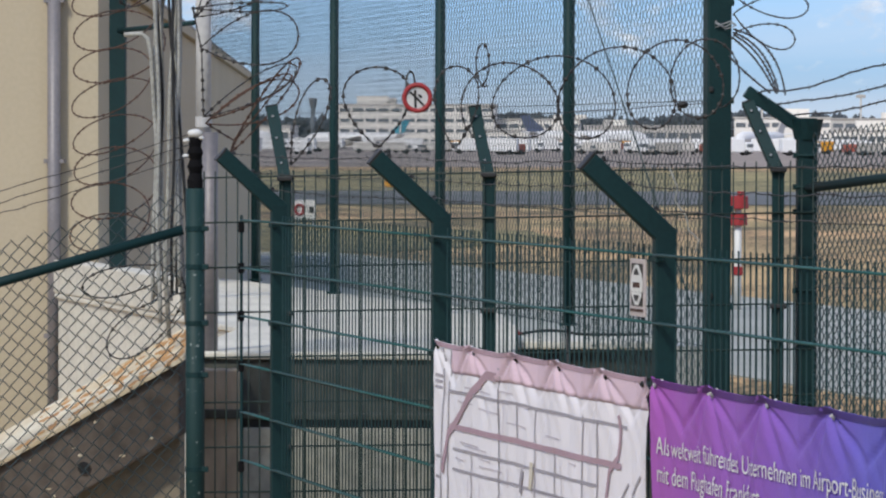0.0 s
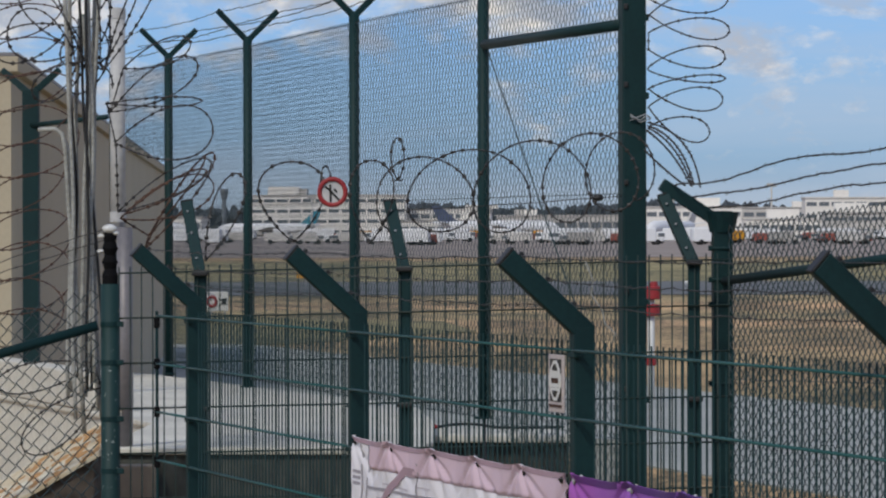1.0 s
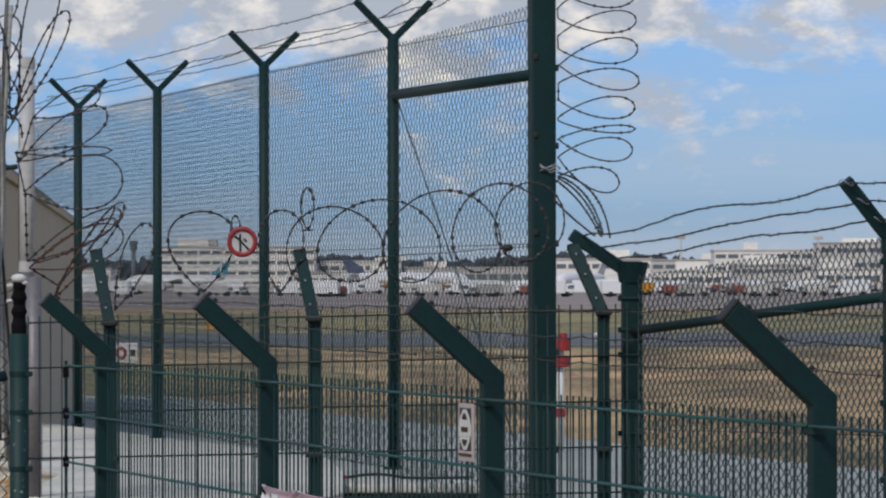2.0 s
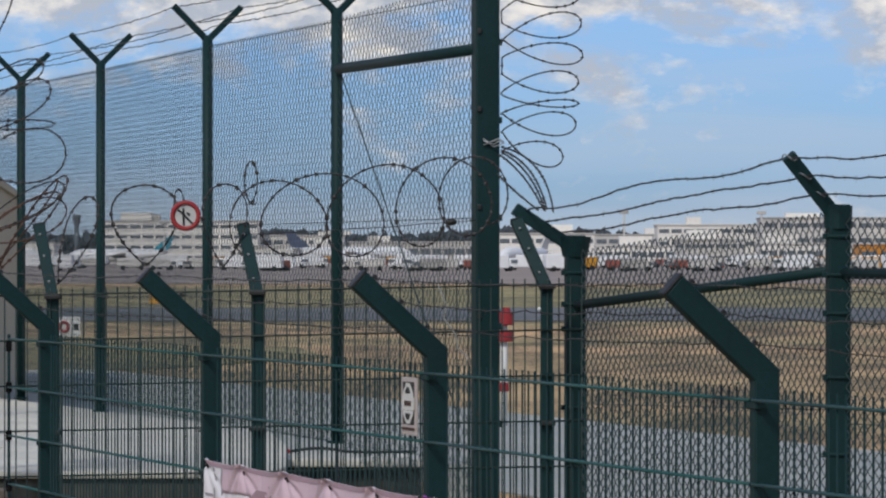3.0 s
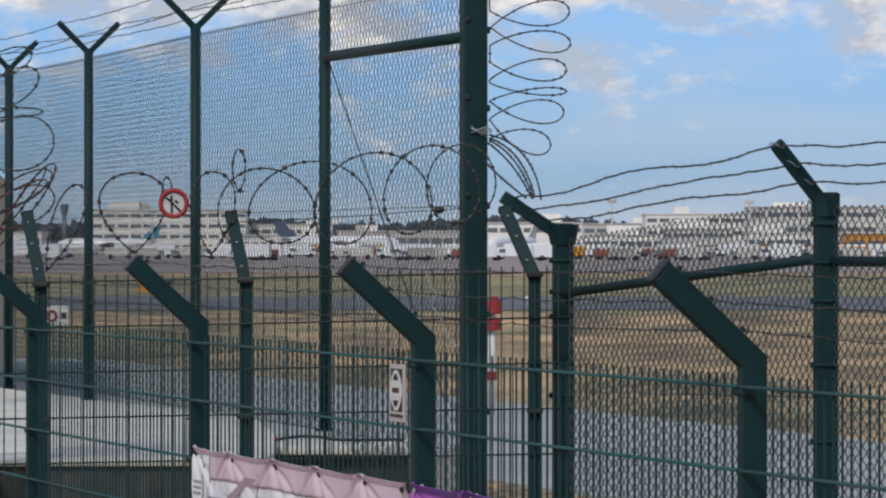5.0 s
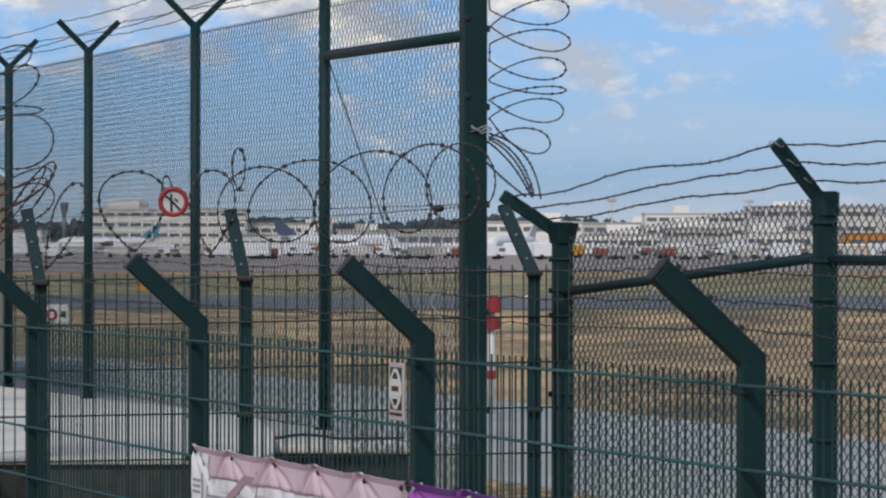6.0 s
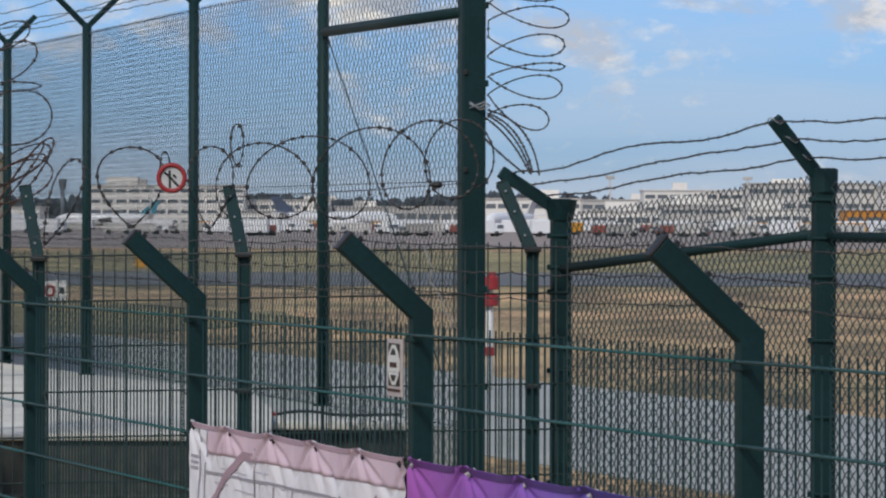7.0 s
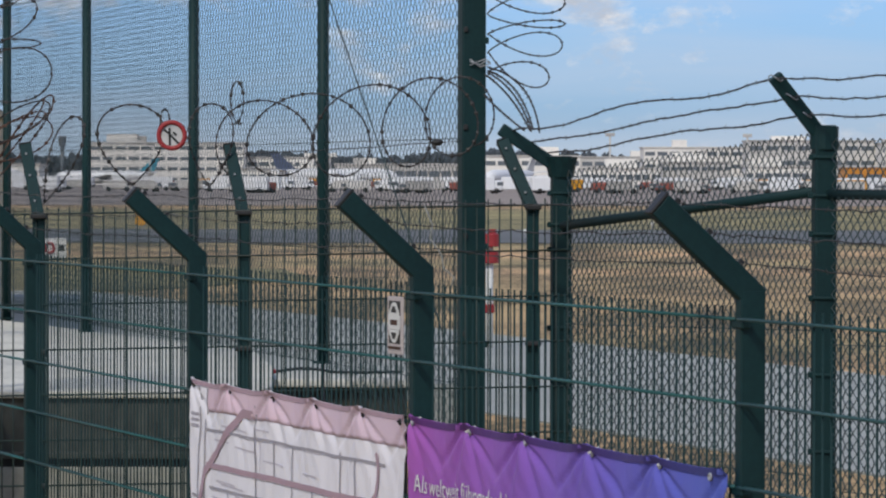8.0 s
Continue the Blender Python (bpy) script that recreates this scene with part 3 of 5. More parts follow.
for i, (p, q) in enumerate(zip(runs, runs[1:])):
    d = Vector((q[0] - p[0], q[1] - p[1], 0)).normalized()
    p1, q1 = (p[0] + d.x * 0.035, p[1] + d.y * 0.035), (q[0] - d.x * 0.035, q[1] - d.y * 0.035)
    hi_q = CROTCH - 0.045 if i < len(runs) - 2 else CROTCH + 0.01
    chain_link("fabric", p1, q1, 3.07 if i == 0 else DECK + 0.04, 2.86 if i == 0 else DECK + 0.04 if i < len(runs) - 2 else 0.9, CROTCH - 0.045, hi_q, 0.066, 0.0018 if i == 0 else 0.0020, LINK, tall_fence)
    for z in (CROTCH - 0.06,) if i == 0 else (CROTCH - 0.06, 2.55, 2.0, DECK + 0.06):
        part("tension_wire", mesh_from("tension_wire", [tube_data([(p1[0], p1[1], z), (q1[0], q1[1], z)], 0.0022, 5)], LINK), None, tall_fence)
    for s in (0, 1):
        for j, f in enumerate((0.96, 0.45)):
            a0 = Vector((p[0], p[1], CROTCH)).lerp(fork_tips[i][s], f)
            b0 = Vector((q[0], q[1], CROTCH if i < len(runs) - 2 else 3.93)).lerp(fork_tips[i + 1][s], f)
            barbed_wire(a0, b0, tall_fence, 0.02, 0.0028, 11 * i + 3 * s + j, 0.12, 0.010, RAZOR)
for k in range(3):
    tie = [(tx - 0.01 + 0.024 * j, ty - 0.075 - 0.006 * (k % 2), 2.885 + 0.010 * k + 0.010 * math.sin(2.1 * j + k)) for j in range(5)]
    part("wire_tie", mesh_from("wire_tie", [tube_data(tie, 0.003, 6)], STEEL), None, tall, "bright twisted tie wire")
x, y = FORKS[-1]
part("gate_rail", mesh_from("gate_rail", [tube_data([(x + 0.01, y - 0.05, 3.345), (tx - 0.05, ty + 0.02, 3.33)], 0.027, 12)], GREEN), None, tall_fence, "round green top rail of the gate bay")
part("stay_wire", mesh_from("stay_wire", [tube_data([(x + 0.03, y - 0.08, 3.30), (tx - 0.12, ty + 0.4, 1.6)], 0.004, 6)], LINK), None, tall_fence)

# ---- chain-link run beyond the forked end post ----
side_fence = thing("chain_link_fence", "green chain-link fence with a slanting top rail and barbed wire", "fence", "airfield fences")
R0, R1, R2 = (0.522, 19.25), (1.485, 16.90), (2.60, 14.6)


def end_post(foot, height, tip, wide, flare, name="post"):
    foot = Vector((*foot, 0))
    top = foot + Vector((0, 0, height))
    p = part(name, beam(foot, top, wide * 2, wide * 2, (1, 0.12, 0), 0.006), GREEN, side_fence)
    collar = bmesh.new()
    bmesh.ops.create_cone(collar, cap_ends=True, segments=16, radius1=wide * 1.30, radius2=wide * flare, depth=0.09, matrix=Matrix.Translation(top - Vector((0, 0, 0.05))))
    part("collar", collar, GREEN, p)
    part("arm", beam(top - Vector((0.0, 0, 0.06)), tip, wide * 1.1, wide * 1.35, (0, 1, 0), 0.006), GREEN, p)
    return p, top


p0, t0 = end_post(R0, 2.465, (0.252, 19.22, 2.585), 0.043, 1.72)
p1, t1 = end_post(R1, 2.575, (1.285, 16.84, 2.765), 0.0425, 1.34)
p2, t2 = end_post(R2, 2.60, (2.42, 14.54, 2.79), 0.0425, 1.34)
for p, xy, zs in ((p0, R0, (1.2, 1.7, 2.05, 2.16, 2.3)), (p1, R1, (1.3, 1.6, 1.9, 2.15, 2.3, 2.45)), (p2, R2, (1.3, 2.0))):
    for z in zs:
        bm = bmesh.new()
        box(bm, (xy[0] - 0.0455, xy[1] - 0.0535, z - 0.006), (xy[0] + 0.0455, xy[1] + 0.0535, z + 0.006), None, 0.004)
        box(bm, (xy[0] - 0.062, xy[1] - 0.03, z - 0.012), (xy[0] - 0.03, xy[1] - 0.008, z + 0.012), None, 0.003)
        part("clamp", bm, GREEN, p)
chain_link("fabric", (0.545, 19.15), (1.44, 16.98), 0.1, 0.2, 2.40, 2.545, 0.053, 0.0031, LINK, side_fence)
chain_link("fabric", (1.51, 16.82), (2.56, 14.68), 0.2, 0.2, 2.525, 2.50, 0.053, 0.0031, LINK, side_fence)
bar("top_rail", (0.53, 19.19, 2.155), (1.455, 16.93, 2.315), 0.021, GREEN, side_fence, "round slanting top rail", 12)
bar("top_rail", (1.50, 16.88, 2.305), (2.58, 14.65, 2.30), 0.021, GREEN, side_fence, "", 12)
for i, f in enumerate((0.98, 0.62, 0.28)):
    a0 = Vector((0.53, 19.25, 2.44)).lerp(Vector((0.30, 19.2, 2.58)), f)
    b0 = Vector((1.46, 16.9, 2.56)).lerp(Vector((1.285, 16.82, 2.76)), f)
    c0 = Vector((2.58, 14.6, 2.58)).lerp(Vector((2.42, 14.52, 2.78)), f)
    barbed_wire(a0, b0, side_fence, 0.004, 0.0040, 71 + i, 0.085, 0.013, RAZOR, 0.0035, ((0.019, 1.55), (0.007, 1.2), (0.010, 1.5))[i])
    barbed_wire(b0, c0, side_fence, 0.012, 0.0036, 81 + i, 0.085, 0.013, RAZOR, 0.004, (0.010, 1.6))
    part("tie_wire", mesh_from("tie_wire", [tube_data([(b0.x + 0.028 * math.cos(w), b0.y + 0.030 * math.sin(w), b0.z + 0.012 * math.sin(2 * w)) for w in [k * 0.5 for k in range(15)]], 0.0024, 6)], STEEL), None, p1, "bright twisted tie wire")
for z in (1.72, 1.15):
    for a0, b0 in (((0.545, 19.15), (1.44, 16.98)), ((1.51, 16.82), (2.56, 14.68))):
        bar("tension_wire", (*a0, z), (*b0, z + 0.05), 0.0022, LINK, side_fence, "", 5)

# ---- sloping chain-link fence before the building ----
slope_fence = thing("chain_link_fence", "chain-link fence with a sloping green top rail", "fence", "airfield fences")
L0, L1 = (-2.24, 19.08), (-4.10, 18.95)
SL = 0.29                                     # fall per metre towards the far end


def down(x, z):
    return z + (x + 2.24) * SL


chain_link("fabric", L0, L1, 0.55, 0.02, 2.135, 2.135 - 1.86 * SL, 0.072, 0.0040, LINK, slope_fence)
bar("top_rail", (L0[0], L0[1] - 0.02, 1.965), (L1[0], L1[1] - 0.02, down(L1[0], 1.965)), 0.022, GREEN, slope_fence, "round sloping top rail", 12)
part("post", beam((-4.10, 18.95, 0), (-4.10, 18.95, 1.95), 0.06, 0.06, (1, 0, 0)), GREEN, slope_fence)
for i, z in enumerate((2.385, 2.335, 2.285)):
    barbed_wire((-2.2, 19.08, z + 0.01), (-4.10, 18.95, down(-4.1, z)), slope_fence, 0.015, 0.0022, 91 + i, 0.12, 0.012, RAZOR)

# ---- sloping concrete stringer under that fence ----
ramp = thing("stair_wall", "sloping concrete stair wall with a stained sunlit coping", "wall", kind="structure")
bm = bmesh.new()
prof = [(-2.30, 1.36), (-4.6, 0.03), (-4.6, -0.32), (-2.30, 1.02)]
front = [bm.verts.new((x, 19.45, z)) for x, z in prof]
rear = [bm.verts.new((x, 19.75, z)) for x, z in prof]
for i in range(4):
    j = (i + 1) % 4
    bm.faces.new((front[i], front[j], rear[j], rear[i]))
bm.faces.new(front[::-1])
bm.faces.new(rear)
bmesh.ops.recalc_face_normals(bm, faces=bm.faces)
bmesh.ops.bevel(bm, geom=list(bm.edges), offset=0.012, segments=2, affect="EDGES", profile=0.5)
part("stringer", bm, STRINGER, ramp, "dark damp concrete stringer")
bm = bmesh.new()
prof = [(-2.28, 1.385), (-4.6, 0.045), (-4.6, 0.025), (-2.28, 1.365)]
front = [bm.verts.new((x, 19.42, z)) for x, z in prof]
rear = [bm.verts.new((x, 20.35, z + 0.15)) for x, z in prof]
for i in range(4):
    j = (i + 1) % 4
    bm.faces.new((front[i], front[j], rear[j], rear[i]))
bm.faces.new(front[::-1])
bm.faces.new(rear)
bmesh.ops.recalc_face_normals(bm, faces=bm.faces)
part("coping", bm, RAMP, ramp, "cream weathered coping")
rng = random.Random(31)
for k in range(110):
    x = -2.30 - 0.75 * rng.random() ** 1.6
    back = rng.uniform(0.02, 0.85)
    z = 1.385 + (x + 2.28) * 0.5776 + back / 0.93 * 0.15
    bm = bmesh.new()
    bmesh.ops.create_icosphere(bm, subdivisions=1, radius=1.0)
    for v in bm.verts:
        v.co *= 1 + rng.uniform(-0.3, 0.3)
    size = rng.uniform(0.010, 0.034)
    bmesh.ops.transform(bm, verts=bm.verts, matrix=Matrix.Translation((x, 19.42 + back, z)) @ Matrix.Rotation(math.atan(-0.5776), 4, "Y") @ Matrix.Rotation(math.atan(0.15 / 0.93), 4, "X") @ Matrix.Diagonal((size * 1.1, size * 2.0, 0.004, 1)))
    part("lichen_patch", bm, LICHEN, ramp, "orange lichen patch")
bm = bmesh.new()
prof = [(-2.32, 1.04), (-4.6, -0.27), (-4.6, -0.31), (-2.32, -0.05)]
front = [bm.verts.new((x, 19.62, z)) for x, z in prof]
rear = [bm.verts.new((x, 19.82, z)) for x, z in prof]
for i in range(4):
    j = (i + 1) % 4
    bm.faces.new((front[i], front[j], rear[j], rear[i]))
bm.faces.new(front[::-1])
bm.faces.new(rear)
bmesh.ops.recalc_face_normals(bm, faces=bm.faces)
# beige toned down in the base colour to give the stringer's shade
part("under_wall", bm, material("shaded_beige_render", (0.34, 0.295, 0.22), (0.20, 0.17, 0.13), 0.9, 0, 14, 1.5, 0.3), ramp, "beige wall under the stringer, darkened in colour for shade")
part("stair_back_wall", box(bmesh.new(), (-2.36, 20.48, -0.02), (-2.135, 20.58, 1.27), None, 0.01), material("dirty_brown_render", (0.56, 0.46, 0.34), (0.32, 0.26, 0.20), 0.9, 0, 14, 1.5, 0.3, (1, 1, 0.4)), ramp, "dirty brown pier under the landing")

part("pier_ledger", box(bmesh.new(), (-2.355, 20.465, 1.035), (-2.13, 20.482, 1.08), None, 0.006), SHADED_CONCRETE, ramp, "dark ledger across the pier")
# flat black discs paint the dark inside of holes in the stringer
for x, z, r in ((-2.736, 0.875, 0.026), (-3.30, 0.60, 0.02)):
    bm = bmesh.new()
    bmesh.ops.create_cone(bm, cap_ends=True, segments=18, radius1=r, radius2=r * 1.1, depth=0.016, matrix=Matrix.Translation((x, 19.445, z)) @ Matrix.Rotation(math.pi / 2, 4, "X"))
    part("anchor_plug", bm, CAP, ramp, "black disc standing in for a dark hole")
rng = random.Random(77)
for k in range(16):
    x = rng.uniform(-4.3, -2.4)
    z = 1.36 + (x + 2.30) * 0.578 - rng.uniform(0.03, 0.30)
    r = rng.uniform(0.005, 0.014)
    bm = bmesh.new()
    bmesh.ops.create_icosphere(bm, subdivisions=1, radius=r, matrix=Matrix.Translation((x, 19.448, z)) @ Matrix.Diagonal((rng.uniform(0.8, 1.9), 0.35, rng.uniform(0.5, 1.0), 1)))
    part("chip", bm, RAMP, ramp, "pale chipped spot")

# ---- beige building ----
house = thing("building", "low beige rendered building with a flat roof and downpipe", "building")
HX, HY, EAVE = -4.06, 29.5, 3.47
FAR = (-8.5, 83.5)
block = [(HX, HY), FAR, (FAR[0] - 9, FAR[1]), (HX - 9, HY)]
part("wall", prism(block, -0.05, EAVE, 0), RENDER_WALL, house, "beige rendered wall")
rim = [(HX + 0.06, HY - 0.06), (FAR[0] + 0.06, FAR[1]), (FAR[0] - 9, FAR[1]), (HX - 9, HY - 0.06)]
part("roof", prism(rim, EAVE + 0.002, EAVE + 0.11, 0.01), RENDER_WALL, house, "beige roof fascia")
part("roof_edge", prism(rim, EAVE + 0.112, EAVE + 0.135, 0), PIPE, house, "thin grey metal edge")
part("downpipe", mesh_from("downpipe", [tube_data([(-4.353, HY - 0.08, 0.0), (-4.353, HY - 0.08, EAVE)], 0.046, 14)], PIPE), None, house, "grey metal downpipe")
for z in (1.0, 2.2, 3.3):
    part("pipe_clip", box(bmesh.new(), (-4.423, HY - 0.1, z), (-4.283, HY - 0.002, z + 0.03)), PIPE, house)

# ---- post and rail behind the coils ----
screen = thing("fence_post", "green forked fence post before the building", "fence post")
gx, gy = -3.563, 26.8
part("post", beam((gx, gy, DECK), (gx, gy, 3.265), 0.10, 0.08, (1, 0, 0)), GREEN, screen)

for k in (-1, 1):
    part("fork_arm", beam((gx, gy, 3.23), (gx + 0.184 * k, gy - 0.03 * k, 3.387), 0.035, 0.04, (0, 1, 0)), GREEN, screen)
bar("side_rail", (gx, gy - 0.02, 3.04), (-3.02, 26.2, 3.076), 0.016, GREEN, screen, "", 10)

# ---- razor wire ----
def stacked(x, y, z0, z1, turns, r, seed, squash=0.35, tilt=0.12, steps=36, jitter=0.15, drift=0.0):
    """A coil hanging upright, pulled open so that its rings lie nearly flat."""
    rng = random.Random(seed)
    sizes = [r * (1 + rng.uniform(-jitter, jitter)) for _ in range(turns + 2)]
    tilts = [tilt + rng.uniform(-0.16, 0.16) for _ in range(turns + 2)]
    shift = [rng.uniform(-jitter, jitter) * r for _ in range(turns + 2)]
    pts = []
    for i in range(turns * steps + 1):
        f = i / (turns * steps)
        k, g = divmod(i / steps, 1.0)
        k = int(k)
        rr = sizes[k] + (sizes[k + 1] - sizes[k]) * g
        tl = tilts[k] + (tilts[k + 1] - tilts[k]) * g
        sh = shift[k] + (shift[k + 1] - shift[k]) * g
        w = 2 * math.pi * i / steps
        pts.append((x + drift * f + sh + rr * math.cos(w), y + rr * math.sin(w) * 0.9, z0 + (z1 - z0) * f + rr * squash * math.sin(w) + rr * tl * math.cos(w)))
    return pts


# loops strung along the mesh fence: centre x and z, half width, half height
LOOPS = [(-0.90, 2.53, 0.12, 0.17), (-0.735, 2.547, 0.165, 0.172), (-0.462, 2.567, 0.150, 0.196), (-0.165, 2.608, 0.125, 0.192), (0.04, 2.646, 0.125, 0.18), (0.12, 2.66, 0.1, 0.15)]
pts = []
for k in range(len(LOOPS) - 1):
    for i in range(40):
        g = i / 40
        e0 = g * g * (3 - 2 * g)
        cx0, cz0, rx0, rz0 = [p + (q - p) * e0 for p, q in zip(LOOPS[k], LOOPS[k + 1])]
        w = 2 * math.pi * g
        pts.append((cx0 - 1.12 * rx0 * math.sin(w), 19.28 + 0.02 * k + 0.05 * math.sin(w + 1), cz0 - rz0 * math.cos(w)))
razor_coil(pts, "weathered razor wire loops strung along the mesh fence", RAZOR, 0.0034, 5, 0.046, 0.0120)
small = [(-0.935 + 0.035 * math.sin(w) + 0.004 * w, 19.3, 2.70 - 0.095 * math.cos(w)) for w in [i * 0.2 for i in range(34)]]
razor_coil(small, "narrow razor wire loop by a bent post", RAZOR, 0.0034, 6, 0.044, 0.0115)
small = [(-1.245 + 0.02 * math.sin(w), 19.3, 2.62 - 0.05 * math.cos(w)) for w in [i * 0.25 for i in range(26)]]
razor_coil(small, "small bent razor wire end behind the round sign", RAZOR, 0.0034, 6, 0.044, 0.0115)



def teardrops(loops, y, steps=40, drop=0.0):
    """Loops that are tied at one end and bulge at the other: tie x and z, bulge x and z, half width; drop: rise of the tie from start to end of a loop."""
    pts = []
    for k, (x0, z0, x1, z1, wide) in enumerate(loops):
        n = Vector((-(z1 - z0), 0, x1 - x0)).normalized()
        for i in range(steps):
            w = 2 * math.pi * i / steps
            s = (1 - math.cos(w)) / 2
            bulge = wide * math.sin(w) * s ** 0.45
            pts.append((x0 + (x1 - x0) * s + n.x * bulge, y + 0.05 * math.sin(w) + 0.012 * k, z0 + (z1 - z0) * s + n.z * bulge + drop * (i / steps - 0.5) * (1 - s)))
    return pts


for k, loop in enumerate(((-1.78, 2.25, -1.63, 2.635, 0.085), (-1.389, 2.330, -1.399, 2.690, 0.195), (-1.045, 2.325, -1.035, 2.695, 0.130))):
    razor_coil(teardrops([loop], 19.27 + 0.01 * k), "weathered razor wire loop drawn together at its foot", RAZOR, 0.0034, 15 + k, 0.046, 0.0120)
razor_coil(teardrops([(0.205, 2.895, 0.478, 2.815, 0.078), (0.200, 2.985, 0.540, 2.975, 0.078), (0.200, 3.068, 0.552, 3.072, 0.030), (0.200, 3.165, 0.552, 3.172, 0.074), (0.203, 3.325, 0.572, 3.290, 0.072),
                      (0.200, 3.400, 0.566, 3.445, 0.084), (0.200, 3.540, 0.560, 3.575, 0.074), (0.200, 3.670, 0.560, 3.700, 0.088), (0.195, 3.790, 0.520, 3.835, 0.062), (0.190, 3.930, 0.500, 3.985, 0.090)], 19.75, drop=0.09),
           "razor wire coil hanging open beside the thick end post", RAZOR, 0.0034, 7, 0.040, 0.0085)
razor_coil(teardrops([(-2.21, 3.13, -1.90, 3.25, 0.075), (-2.27, 2.93, -1.87, 3.16, 0.10), (-2.29, 2.97, -1.85, 2.98, 0.03), (-2.25, 2.79, -1.80, 2.86, 0.16), (-2.24, 2.47, -1.81, 2.70, 0.075)], 19.82),
           "open razor wire loops tied to the pale pole", RAZOR, 0.0034, 8, 0.046, 0.0105)
razor_coil(teardrops([(-2.21, 2.46, -1.83, 2.66, 0.05), (-2.23, 2.44, -1.80, 2.60, 0.11), (-2.10, 2.36, -1.84, 2.72, 0.03), (-2.12, 2.30, -1.80, 2.74, 0.06)], 19.86),
           "rusted bunched razor wire loops low on the pole", RUST, 0.0036, 27, 0.046, 0.0105)
razor_coil(teardrops([(-2.43, 3.20, -2.73, 3.33, 0.15), (-2.45, 3.32, -2.80, 3.20, 0.10), (-2.41, 3.22, -2.68, 3.50, 0.09), (-2.38, 3.16, -2.62, 3.00, 0.08), (-2.30, 3.12, -2.05, 3.62, 0.07), (-2.32, 3.15, -2.50, 3.70, 0.12), (-2.27, 3.2, -2.12, 3.85, 0.10)], 19.78),
           "tangled razor wire loops knotted round the cable bundle", RAZOR, 0.0036, 9, 0.046, 0.0115)
razor_coil(stacked(-3.03, 22.6, 1.78, 3.75, 11, 0.225, 15, 0.62, 0.1, jitter=0.12, drift=0.02), "rusted razor wire coil hung upright before the building", RUST, 0.0036, 10, 0.052, 0.0095)
razor_coil(teardrops([(-2.348, 1.773, -2.80, 1.67, 0.085), (-2.317, 1.66, -2.675, 1.37, 0.11)], 19.85), "loose razor wire loop above the stained coping", RAZOR, 0.0036, 12, 0.046, 0.010)
for i, ((x0, z0), (xm, zm), (x1, z1)) in enumerate((((0.20, 2.875), (0.40, 2.82), (0.426, 2.57)), ((0.20, 2.86), (0.35, 2.80), (0.396, 2.585)), ((0.20, 2.85), (0.335, 2.775), (0.39, 2.575)),
                                                   ((0.19, 2.84), (0.31, 2.75), (0.383, 2.578)), ((0.185, 2.75), (0.235, 2.68), (0.358, 2.578)))):
    pts = [((1 - f) ** 2 * x0 + 2 * f * (1 - f) * xm + f * f * x1, 19.86 - 0.6 * f, (1 - f) ** 2 * z0 + 2 * f * (1 - f) * zm + f * f * z1) for f in [k / 24 for k in range(25)]]
    razor_coil(pts, "taut razor wire strand running down to the bent arms", RAZOR, 0.0042, 40 + i, 0.042, 0.0105)
razor_coil(stacked(-2.38, 19.95, 3.02, 3.80, 5, 0.10, 44, 1.1, 0.4, jitter=0.35), "narrow razor wire coil wound round the cables", RAZOR, 0.0036, 13, 0.046, 0.0105)

# ---- cable bundle beside the pole ----
cables = thing("cable_bundle", "bundle of pale and dark cables running up the pole", "cables")
rng = random.Random(3)
for i in range(12):
    foot, head = -1 + 2 * ((i * 5) % 12) / 11, -1 + 2 * ((i * 7 + 3) % 12) / 11
    top, low = rng.uniform(3.2, 3.9), rng.uniform(1.5, 1.75)
    pts = []
    for k in range(20):
        f = k / 19
        lean = 0.085 * (foot * (1 - f) + head * f)
        pts.append((-2.385 - 0.01 * f + lean + 0.014 * math.sin(3 * f + 2 * i) + 0.008 * math.sin(7 * f + i) + 0.004 * math.sin(15 * f + 2 * i), 19.93 - 0.016 * i, low + (top - low) * f))
    pale = i % 2 == 0 or i in (5, 9)
    part("cable", mesh_from("cable", [tube_data(pts, 0.0095 if pale else 0.007, 8)], ROPE if pale else CAP), None, cables, "pale sheathed cable" if pale else "dark cable")
bend = [(-2.60, 19.8, 2.847), (-2.52, 19.8, 2.852), (-2.49, 19.8, 2.83), (-2.475, 19.8, 2.76), (-2.46, 19.8, 2.50), (-2.43, 19.8, 2.15), (-2.41, 19.8, 1.78), (-2.39, 19.8, 1.45)]
part("cable", mesh_from("cable", [tube_data(bend, 0.011, 8)], ROPE), None, cables, "pale sheathed cable")

# ---- round sign in the razor wire ----
round_sign = thing("round_sign", "round white prohibition sign with a red rim", "sign")
sx, sy, sz, sr = -1.209, 19.22, 2.553, 0.067
bm = bmesh.new()
bmesh.ops.create_cone(bm, cap_ends=True, segments=40, radius1=sr, radius2=sr, depth=0.004, matrix=Matrix.Translation((sx, sy, sz)) @ Matrix.Rotation(math.pi / 2, 4, "X"))
part("plate", bm, PALE, round_sign)
ring = [(sx + (sr - 0.009) * math.cos(2 * math.pi * k / 40), sy - 0.004, sz + (sr - 0.009) * math.sin(2 * math.pi * k / 40)) for k in range(41)]
part("rim", mesh_from("rim", [tube_data(ring, 0.0105, 8, caps=False)], RED), None, round_sign, "red rim")
for ax, az, bx, bz in ((-0.010, 0.034, -0.008, -0.044), (0.006, 0.014, 0.020, 0.0), (-0.008, 0.004, 0.030, -0.036), (-0.034, 0.026, -0.012, 0.008)):
    part("bar_mark", beam((sx + ax, sy - 0.004, sz + az), (sx + bx, sy - 0.004, sz + bz), 0.010, 0.003, (1, 0, 0), 0.001), BLACK, round_sign, "plain black bar")

